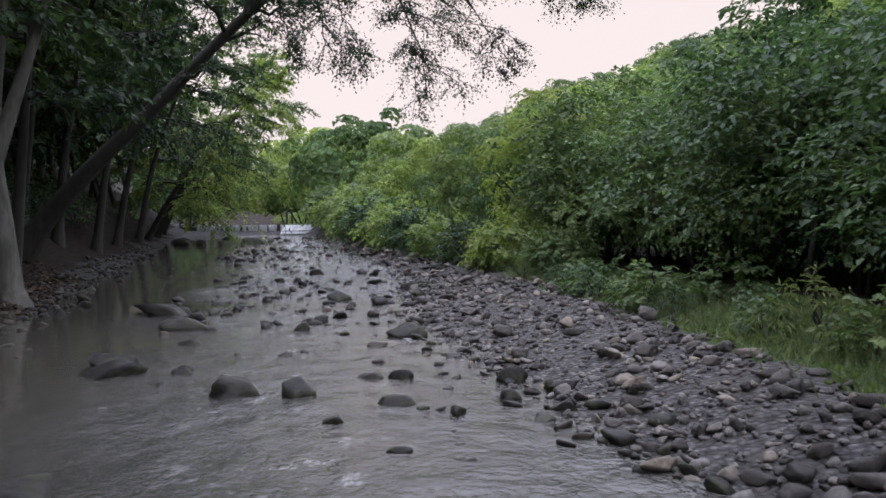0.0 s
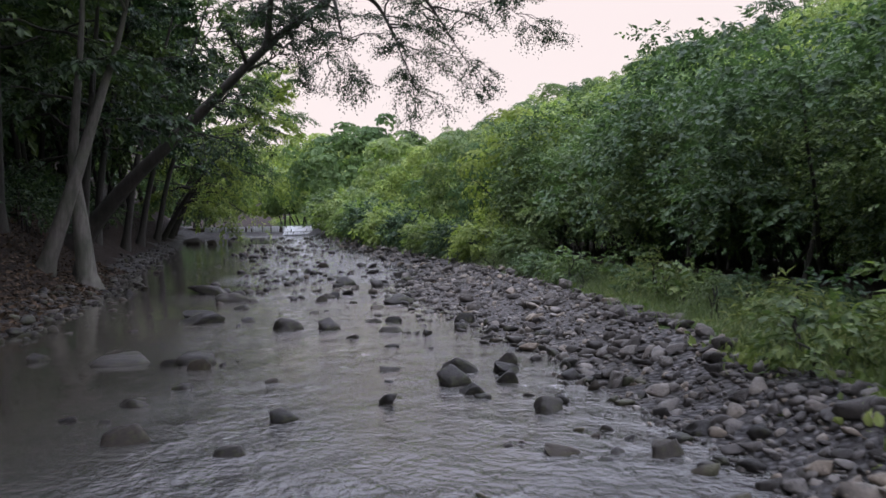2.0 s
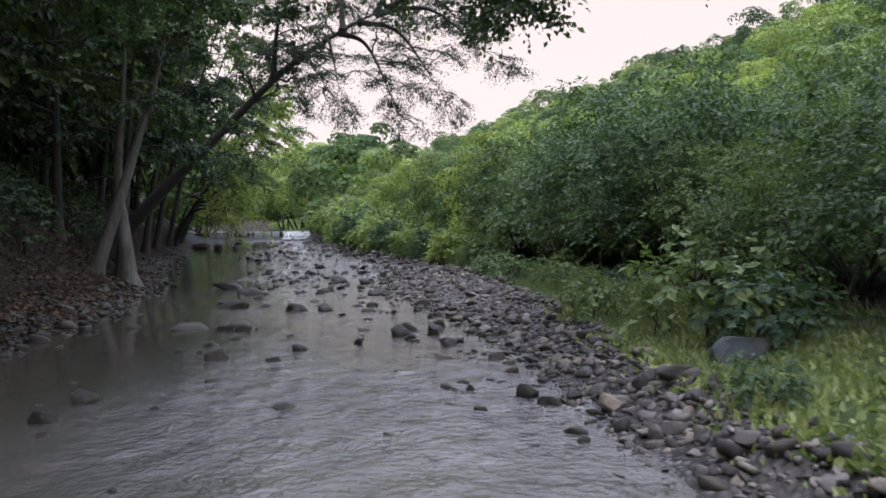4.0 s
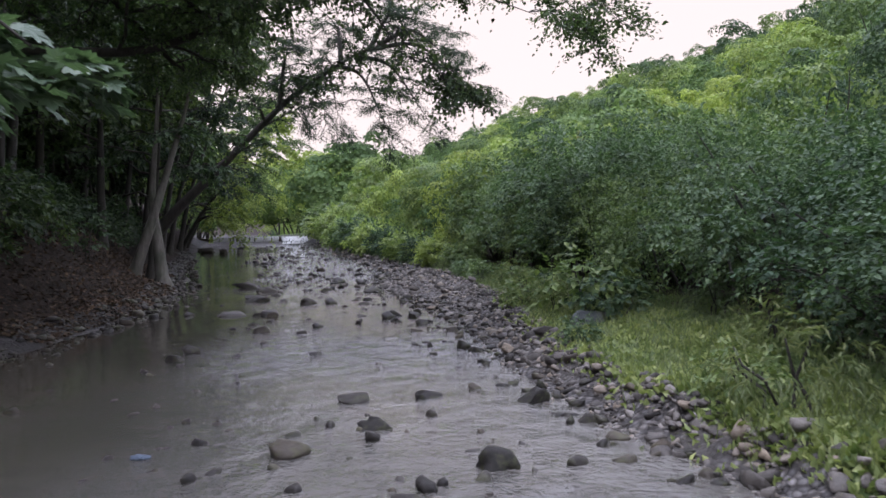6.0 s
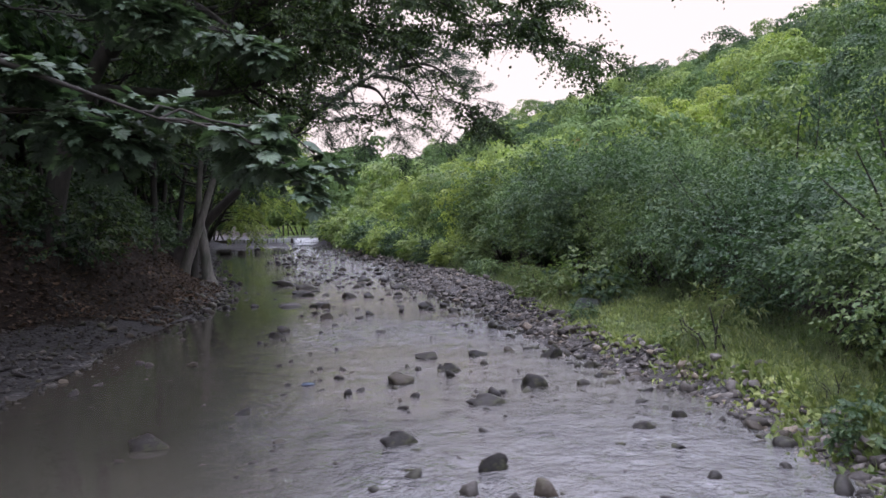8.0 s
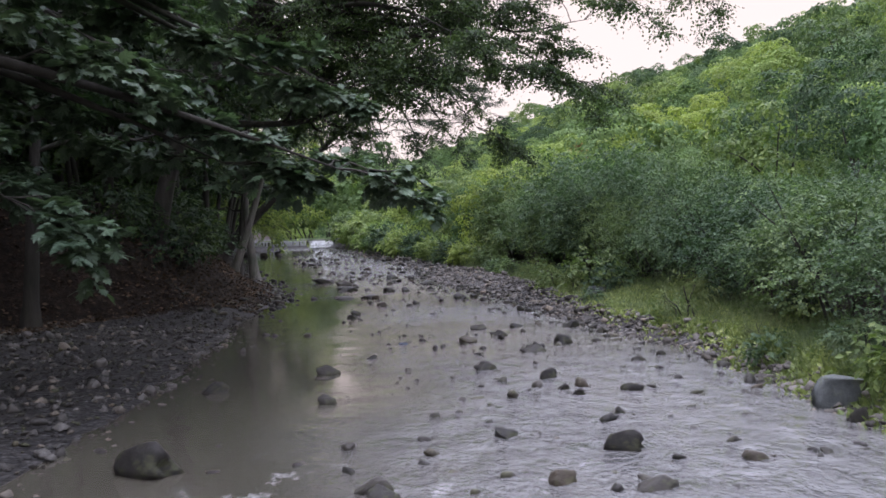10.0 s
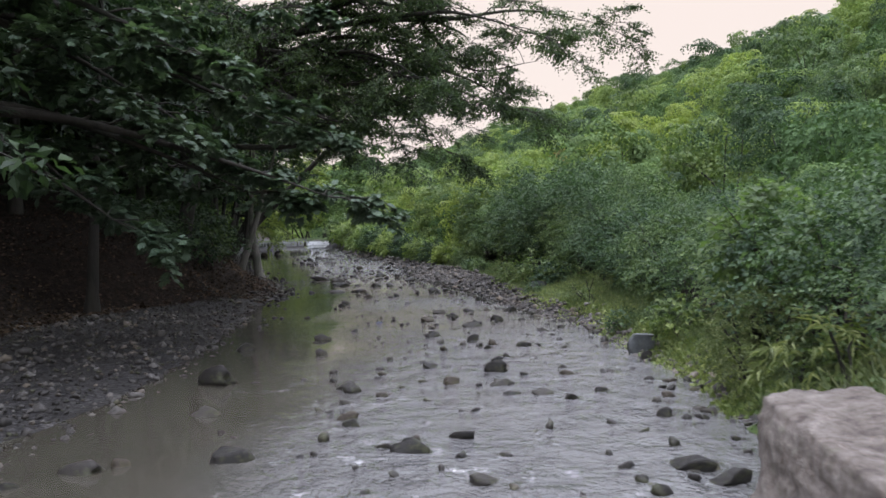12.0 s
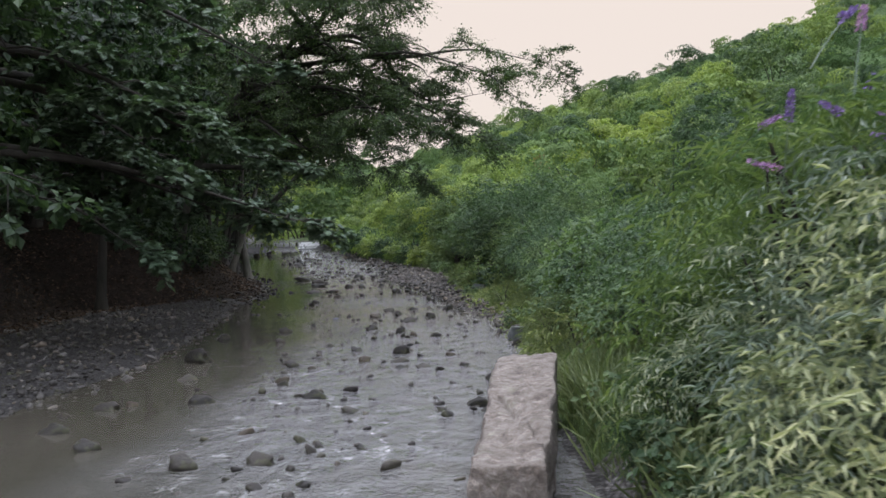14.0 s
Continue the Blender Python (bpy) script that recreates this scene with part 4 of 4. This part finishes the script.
# tree that arches right across the stream
arch_base = g(-8.0, 1.0)
tree("arching_tree", arch_base, boughs_to(arch_base, [(0, 0, 0), (0.8, 0, 3.0), (2.6, 0, 6.0), (5.0, -0.2, 8.2), (8.0, -0.3, 9.6)],
     ((6.4, 0.7, 8.8), (2.0, -0.5, 6.0), (1.0, 0.6, 4.7), (3.6, 1.5, 6.2), (-2.2, -2.0, 5.4), (0.2, -3.0, 6.4), (2.0, 2.0, 8.6), (-0.5, 2.5, 6.4), (0.5, 0, 9.8), (-2.5, 1.5, 8.0), (0.2, 1.0, 7.4), (2.4, 0.6, 7.0), (4.2, 1.2, 7.8), (-1.0, -1.0, 8.6), (4.2, -0.9, 8.0), (3.8, 5.2, 6.8), (-2.5, 0.0, 6.6), (-1.8, 1.0, 5.8), (-3.5, 3.0, 5.4), (-4.5, 5.0, 6.2), (-5.0, 2.0, 7.2), (-4.4, -1.0, 11.0), (-3.0, -5.0, 9.6), (-1.5, -3.0, 10.4), (0.4, -2.0, 10.8)), 2.2, 8.5, 0.6),
     "tall tree arching across the whole stream", seed=22, r=0.28, limbs=9, reach=2.6, subs=8, twigs=12, per=5, leaf=0.09, start=0.25, droop=0.25, hang=0.25, lift=0.03, tiers=0.35, fan=1.5)

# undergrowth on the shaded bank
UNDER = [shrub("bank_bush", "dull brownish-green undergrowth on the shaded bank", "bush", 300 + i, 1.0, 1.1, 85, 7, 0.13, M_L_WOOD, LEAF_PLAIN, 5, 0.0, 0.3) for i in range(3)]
ur = np.random.default_rng(17)


def scatter(protos, places, group="", zoff=0.0, lo=0.8, hi=1.25):
    """Places protos and copies of them; the first places take the protos themselves."""
    for k, (x, y, s) in enumerate(places):
        pr = protos[k % len(protos)]
        sc = s * ur.uniform(lo, hi)
        m = pose(x, y, ground_z(x, y) + zoff, 0, 0, ur.uniform(0, 360))
        if k < len(protos):
            pr.matrix_basis = m @ Matrix.Scale(sc, 4)
            tagged(pr, group=group)
        else:
            c = copy_thing(pr, m)
            c.scale = (sc, sc, sc * ur.uniform(0.85, 1.15))


under_places = []
for y in np.arange(-1, 34, 1.0):
    a = float(np.interp(y, YS, XBEACH))
    for _ in range(2):
        under_places.append((a - ur.uniform(0.6 if y < 0 else 1.6, 5.0), y + ur.uniform(-0.5, 0.5), ur.uniform(0.6, 1.2)))
for y in np.arange(-12, 40, 1.6):
    a = float(np.interp(y, YS, XBEACH))
    under_places.append((a - ur.uniform(5, 12), float(y), ur.uniform(1.6, 2.6)))
scatter(UNDER, under_places, "undergrowth on the bank")


# fallen leaves and roots on the bank
def litter():
    rng = np.random.default_rng(9)
    pts = []
    for _ in range(34000):
        y = rng.uniform(-22, 22)
        x = float(np.interp(y, YS, XBEACH)) + 0.5 - rng.random() ** 1.4 * 5
        pts.append((x, y, ground_z(x, y) + 0.02))
    n = len(pts)
    a = rng.normal(size=(n, 3)) * np.array([1, 1, 0.3])
    u = np.array([0.35, 0, 1.0]) + 0.4 * rng.normal(size=(n, 3))
    tagged(leaves("fallen_leaves", np.array(pts), a, u, rng.uniform(0.06, 0.14, n), LEAF_PLAIN, M_LITTER), "brown fallen leaves on the earth bank", "leaf litter", kind="stuff")


litter()

# ---- right bank ----
TALL = [shrub("riverside_shrub", "dense dark-green broadleaf shrub on the bank", "shrub", 400 + i, 2.0, 4.0, 1500, 8, 0.115, (M_L_SHRUB, M_L_SHRUB, M_L_LOW, M_L_SHRUB)[i], LEAF_PLAIN, 3, 0.06, 0.4, 0.45, 0.85, clumps=64) for i in range(4)]
FARSH = [shrub("upstream_shrub", "light-green broadleaf shrub further up the bank", "shrub", 410 + i, 2.0, 4.0, 900, 7, 0.15, (M_L_LIME, M_L_HILL, M_L_LOW)[i], LEAF_PLAIN, 6, 0.0, 0.42, 0.5, clumps=50, shell=True) for i in range(3)]
near_places, up_places = [], []
for y, off, s in ((4.3, 1.6, 0.65), (6.4, 1.3, 0.9), (8.5, 1.5, 0.75), (10.5, 1.3, 0.95), (12.6, 1.5, 0.8), (14.7, 1.5, 1.05), (17.0, 1.6, 0.85), (19.2, 2.0, 1.15), (21.5, 2.2, 0.95),
                  (24.5, 2.2, 1.2), (28, 2.4, 1.0), (32, 2.6, 1.25), (37, 2.6, 1.1), (43, 2.6, 1.4), (50, 2.8, 1.4), (7, 4.4, 0.85), (11, 4.8, 1.05), (15.5, 5.2, 1.15), (21, 5.4, 1.2), (27, 5.6, 1.3)):
    (near_places if y < 23 else up_places).append((float(np.interp(y, YS, XB)) + off, y, s))
for y, off, s in ((3.4, 3.9, 0.75), (5.4, 3.5, 0.8), (8.8, 3.6, 0.85), (10.6, 3.5, 0.85), (12.8, 3.6, 0.9), (14.4, 3.5, 0.9), (17.4, 3.7, 0.95), (19.4, 3.7, 1.0)):
    near_places.append((float(np.interp(y, YS, XB)) + off, y, s))
scatter(TALL, near_places, "shrubs on the open bank", lo=0.92, hi=1.08)
scatter(FARSH, up_places, "shrubs up the bank", lo=0.92, hi=1.08)
LOWS = [shrub("bramble_bush", "tangled mid-green bramble bush on the bank", "bush", 420 + i, 1.35, 2.0, 1250, 8, 0.064, (M_L_LOW, M_L_SHRUB, M_L_LOW)[i], LEAF_PLAIN, 7, 0.02, 0.3, 0.5, 0.85, clumps=48) for i in range(3)]
low_places = []
for y, off, s in ((2.4, 1.3, 1.05), (0.6, 1.2, 1.05), (-1.5, 1.3, 1.0), (-3.5, 1.3, 1.0), (-5.5, 1.2, 1.0), (-7.6, 1.1, 0.95), (-9.6, 1.0, 1.0), (-11.6, 1.1, 1.0), (-13.6, 1.1, 0.95), (-15.6, 1.2, 0.95),
                  (-17.5, 1.4, 0.9), (-19.5, 1.3, 0.85), (-21.4, 1.4, 0.85), (-23.2, 1.7, 0.95), (2, 3.4, 1.15), (-1, 3.3, 1.0), (-4.5, 3.3, 1.2), (-8, 3.2, 0.95), (-11.5, 3.2, 1.1), (-15, 3.3, 0.95), (-18.5, 3.4, 1.1), (-22, 3.6, 1.2),
                  (-26, 3.2, 1.2), (0, 6, 1.2), (-5, 6.4, 1.0), (-10, 6, 1.2), (-15, 6.4, 1.0), (-20, 6, 1.3)):
    low_places.append((float(np.interp(y, YS, XB)) + off, y, s))
for y in np.arange(3.0, 21.0, 1.35):
    low_places.append((float(np.interp(y, YS, XB)) + 2.6 + 0.5 * math.sin(y * 2.1), float(y), 0.95))
scatter(LOWS, low_places, "bushes on the open bank", lo=0.75, hi=1.2)
MID = [shrub("waterside_bush", "light-green leafy bush at the edge of the gravel", "bush", 440 + i, 1.0, 1.3, 420, 7, 0.13, M_L_LIME if i else M_L_LOW, LEAF_PLAIN, 5, 0.0, 0.3, 0.35) for i in range(2)]
scatter(MID, [(float(np.interp(y, YS, XG)) + o, y, s) for y, o, s in ((17, 0.9, 0.7), (20, 0.6, 0.8), (23, 0.8, 1.0), (26, 0.8, 1.1), (29, 0.7, 1.2), (33, 0.6, 1.3), (37, 0.7, 1.4), (41, 0.7, 1.5), (46, 0.9, 1.8), (52, 1.2, 2.0), (57, 1.4, 2.2))],
        "bushes beside the gravel")
# a bright sapling and a feathery weed near the pale block
sap = shrub("sapling", "bright yellow-green sapling among the bushes", "sapling", 460, 0.6, 2.3, 260, 7, 0.11, M_L_LIME, LEAF_BROAD, 5, 0.25, 0.3)
sap.location = g(4.5, -14.8)
plume = shrub("feathery_weed", "feathery bright-green weed beside the water", "weed", 461, 0.5, 1.1, 420, 9, 0.07, M_GRASS, LEAF_NARROW, 6, 0.0, 0.25, 0.3, 0.4)
plume.location = g(3.75, -16.2)
# willow-leaved bushes with purple spikes beside the end of the way
WIL = [shrub("butterfly_bush", "grey-green narrow-leaved butterfly bush in flower", "bush", 470 + i, 0.85, 2.2, 850, 10, 0.088, M_L_WILLOW if i else M_L_LOW, LEAF_NARROW, 8, 0.0, 0.36, 0.4, 0.5, clumps=40) for i in range(2)]
scatter(WIL, [(4.4, -23.4, 1.25), (3.9, -25.8, 1.0), (4.8, -22.4, 1.15), (4.4, -24.9, 1.1), (3.5, -22.6, 0.45), (3.9, -27.8, 0.85), (5.3, -24.6, 1.25), (3.8, -24.2, 0.8)], "butterfly bushes", lo=0.95, hi=1.05)


def flower_spike(x, y, z, dx, dy):
    e = empty("flower_spike", x, y, z, "small purple flower spike of the butterfly bush", "flower", "purple flower spikes")
    rng = np.random.default_rng(int(abs(x * 97 + y * 31 + z * 57)))
    n = 90
    t = rng.random(n)
    d = unit(np.array([dx, dy, 0.55]))
    p = d[None] * (t[:, None] * 0.15)
    o = unit(rng.normal(size=(n, 3)))
    leaves("blossom", p + o * (0.012 * (1 - 0.75 * t))[:, None], o + d * 0.5, rng.normal(size=(n, 3)), np.full(n, 0.02), LEAF_BROAD, M_PURPLE, e)
    tb = Tubes()
    tb.add(curve_pts(-d * 0.25 - np.array([0, 0, 0.12]), d * 0.13, 0.02, 5), np.linspace(0.005, 0.002, 5), 4)
    tb.mesh("stalk", M_L_WILLOW, e)


fr = np.random.default_rng(77)
for _ in range(16):
    flower_spike(3.7 + fr.uniform(-0.4, 0.8), -24.4 + fr.uniform(-1.0, 0.7), 2.55 + fr.uniform(0, 0.8), fr.normal(), fr.normal())


# grass and low herbs
def grass(name, seed, count, y0, y1, lo, hi, h0, h1, label, shape=BLADE, material=None, lean=0.35):
    rng = np.random.default_rng(seed)
    p = []
    while len(p) < count:
        x, y = rand_between(rng, y0, y1, lo, hi)
        x += rng.normal(0, 0.12)
        if noise.noise((x * 1.3, y * 1.3, 2)) + rng.normal(0, 0.3) < -0.15:
            continue
        p.append((x, y, ground_z(x, y) - 0.01))
    n = len(p)
    a = np.array([0, 0, 1.0]) + lean * rng.normal(size=(n, 3))
    tagged(leaves(name, np.array(p), a, rng.normal(size=(n, 3)), rng.uniform(h0, h1, n), shape, material or M_GRASS), label, "grass", kind="stuff")


XB2 = [b + (1.0 if y < 1 else 0.1) for b, y in zip(XB, YS)]
grass("grass", 5, 36000, -22, 20, XG, XB2, 0.07, 0.26, "short green grass along the gravel", lean=0.5)
grass("far_grass", 6, 9000, 20, 57, XG, XB2, 0.2, 0.6, "rough grass upstream", lean=0.5)
grass("herbs", 7, 9000, -20, 16, XG, XB2, 0.05, 0.11, "low leafy herbs in the grass", LEAF_BROAD, M_L_LOW, 1.2)
XG0 = [a - 0.12 for a in XG]
grass("bank_herbs", 27, 26000, -17, 3, XG0, XB, 0.04, 0.11, "dense low herbs on the bank edge", LEAF_BROAD, M_HERB, 1.0)
XBLK = [3.3] * len(YS)
XBLK2 = [4.4] * len(YS)
grass("tall_grass", 8, 9000, -29, -18.5, XBLK, XBLK2, 0.3, 0.75, "tall lush grass behind the pale block", LEAF_GRASS, M_GRASS, 0.45)

WEED = [shrub("weed", "leafy light-green weed in the grass", "weed", 480 + i, 0.3, 0.5, 70, 7, 0.075, (M_L_LOW, M_L_LOW, M_GRASS)[i], (LEAF_PLAIN, LEAF_PLAIN, LEAF_NARROW)[i], 4, 0.0, 0.16, 0.4) for i in range(3)]
wr = np.random.default_rng(14)
weed_places = [(3.7, -0.6, 1.6), (3.9, -1.4, 1.5), (3.5, 0.9, 1.2), (4.0, 1.6, 1.4), (3.8, 10.4, 1.3)]
for y in np.arange(-17, 17, 0.8):
    x, _ = rand_between(wr, y, y + 0.1, XG, XB2)
    weed_places.append((x, float(y), float(wr.uniform(0.6, 1.2))))
for y in np.arange(-28, -17, 0.7):
    weed_places.append((float(wr.uniform(3.4, 4.2)), float(y), float(wr.uniform(0.9, 1.6))))
scatter(WEED, weed_places, "weeds along the grass")

# ---- hillsides ----
HILL = [shrub("hillside_tree", "rounded green tree on the hillside", "tree", 500 + i, 2.3, 3.6, 700, 6, 0.15, (M_L_HILL, M_L_SHRUB, M_L_HILL, M_L_LOW)[i], LEAF_BROAD, 4, 0.03, 0.4, 0.45, clumps=46, shell=True) for i in range(4)]
FAR_HILL = [shrub("far_hillside_tree", "rounded green tree high on the far hillside", "tree", 510 + i, 2.4, 3.9, 330, 6, 0.24, (M_L_HILL, M_L_LIME, M_L_SHRUB, M_L_HILL, M_L_LIME, M_L_LOW)[i], LEAF_BROAD, 3, 0.0, 0.42, 0.4, clumps=30, shell=True) for i in range(6)]
hr = np.random.default_rng(55)
near_hill, far_hill = [], []
hill_y = -10.0
while hill_y < 250:
    foot = 10.5 - 0.2 * max(0, min(hill_y, 100) - 20) - 0.33 * max(0, hill_y - 100)
    step = 4.2 + 0.028 * max(0, hill_y)
    hill_x = foot + hr.uniform(0, 2.5)
    while hill_x < min((hill_y + 30) * 0.6 + 5, foot + 78):
        place = (hill_x + hr.uniform(-1.3, 1.3), hill_y + hr.uniform(-1.6, 1.6), hr.uniform(0.42, 1.0) + 0.45 * (hr.random() < 0.14) + 0.0022 * max(0, hill_y))
        (near_hill if hill_y < 38 else far_hill).append(place)
        hill_x += step * hr.uniform(0.75, 1.3)
    hill_y += step * 1.05
hr.shuffle(near_hill)
hr.shuffle(far_hill)
scatter(HILL, [tuple(map(float, p)) for p in near_hill], "trees on the hillside", zoff=-0.2)
scatter(FAR_HILL, [tuple(map(float, p)) for p in far_hill], "trees high on the hillside", zoff=-0.4)
# single trees that stand out of the scrub
DOME = shrub("dome_tree", "dark dome-shaped tree standing out on the hillside", "tree", 516, 3.6, 5.6, 900, 6, 0.22, M_L_SHRUB, LEAF_BROAD, 5, 0.0, 0.5, 0.25, clumps=60, shell=True)
DOME.location = g(20.5, 63)
OAK = shrub("hillside_oak", "tall dark-green tree at the top of the bank", "tree", 517, 2.8, 6.6, 1300, 7, 0.13, M_L_SHRUB, LEAF_BROAD, 6, 0.12, 0.45, 0.45, clumps=60, shell=True)
OAK.location = g(17.3, 11.0)
rust = shrub("rusty_shrub", "dead rust-coloured shrub on the hillside", "shrub", 520, 0.7, 2.2, 160, 6, 0.22, M_L_RUST, LEAF_PLAIN, 4, 0.0, 0.5)
rust.location = g(15.3, 58)
rust.location.z += 1.6
far_places = [(float(x), float(y), float(s)) for x, y, s in ((-9, 70, 1.5), (-5, 78, 1.7), (-13, 86, 1.9), (-8, 96, 2.2), (-16, 104, 2.4), (-22, 118, 2.6), (-12, 120, 2.6), (-4, 64, 1.3), (-2, 90, 1.6),
              (-30, 90, 2.0), (-34, 110, 2.4), (-28, 135, 2.6), (-40, 130, 2.6))]
FARS = [shrub("valley_tree", "sunlit yellow-green tree closing the valley", "tree", 530 + i, 2.6, 4.8, 560, 6, 0.27, M_L_LIME if i else M_L_HILL, LEAF_BROAD, 4, 0.02, 0.7, 0.38, clumps=44, shell=True) for i in range(3)]
scatter(FARS, far_places, "trees closing the valley")
lw = []
for y in np.arange(-14, 130, 9.0):
    for k in range(4):
        lw.append((float(np.interp(y, YS, XL)) - 12 - k * 6 + hr.uniform(-2, 2), y + hr.uniform(-2, 2), hr.uniform(1.0, 1.6)))
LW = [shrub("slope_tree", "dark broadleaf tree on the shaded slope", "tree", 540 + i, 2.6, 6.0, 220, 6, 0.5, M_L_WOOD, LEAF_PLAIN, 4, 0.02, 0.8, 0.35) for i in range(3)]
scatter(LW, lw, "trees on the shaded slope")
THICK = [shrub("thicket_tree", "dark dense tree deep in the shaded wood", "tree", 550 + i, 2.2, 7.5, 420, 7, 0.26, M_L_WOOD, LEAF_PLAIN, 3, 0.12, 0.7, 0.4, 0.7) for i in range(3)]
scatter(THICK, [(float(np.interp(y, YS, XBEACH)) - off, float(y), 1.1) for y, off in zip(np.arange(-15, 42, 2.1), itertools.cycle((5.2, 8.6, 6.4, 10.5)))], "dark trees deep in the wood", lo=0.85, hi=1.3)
scatter([copy_thing(THICK[k], pose(0, 0, 0)) for k in range(3)], [(-16.2, 29.0, 1.7), (-17.6, 33.0, 1.8), (-19.0, 38.0, 1.9), (-20.2, 43.0, 1.9), (-21.6, 48.0, 2.0), (-15.4, 24.0, 1.6), (-23.0, 54.0, 2.0), (-14.8, 19.5, 1.6), (-18.2, 24.5, 1.9)], "dark trees deep in the wood", lo=0.95, hi=1.1)

# driftwood and a grassy islet below the weir
grass("islet_grass", 18, 500, 43, 46, [-12.5] * len(YS), [-10.4] * len(YS), 0.4, 0.9, "tuft of pale grass on an islet below the weir", LEAF_GRASS, M_GRASS, 0.5)
for dx, dy, dw in ((-15.8, 46, 1.0), (-14.3, 45, 0.8), (-16.6, 48, 1.1), (-12.8, 44.5, 0.8), (-11.2, 45, 1.4), (-13.6, 48, 0.9)):
    rock(dx, dy, dw, 0.4 * dw)

# a scrap of blue plastic caught between stones in the shallows
bag = bmesh.new()
bmesh.ops.create_icosphere(bag, subdivisions=3, radius=0.5)
for q in bag.verts:
    q.co = Vector((q.co.x * 0.22, q.co.y * 0.14, q.co.z * 0.07)) * (1 + 0.5 * noise.noise(q.co * 5))
scrap_root = empty("plastic_scrap", -1.0, -6.9, 0.01, "crumpled blue plastic scrap caught in the shallows", "litter")
scrap_root.scale = 0.65, 0.65, 0.65
part("sheet", bag, M_BLUE, scrap_root)
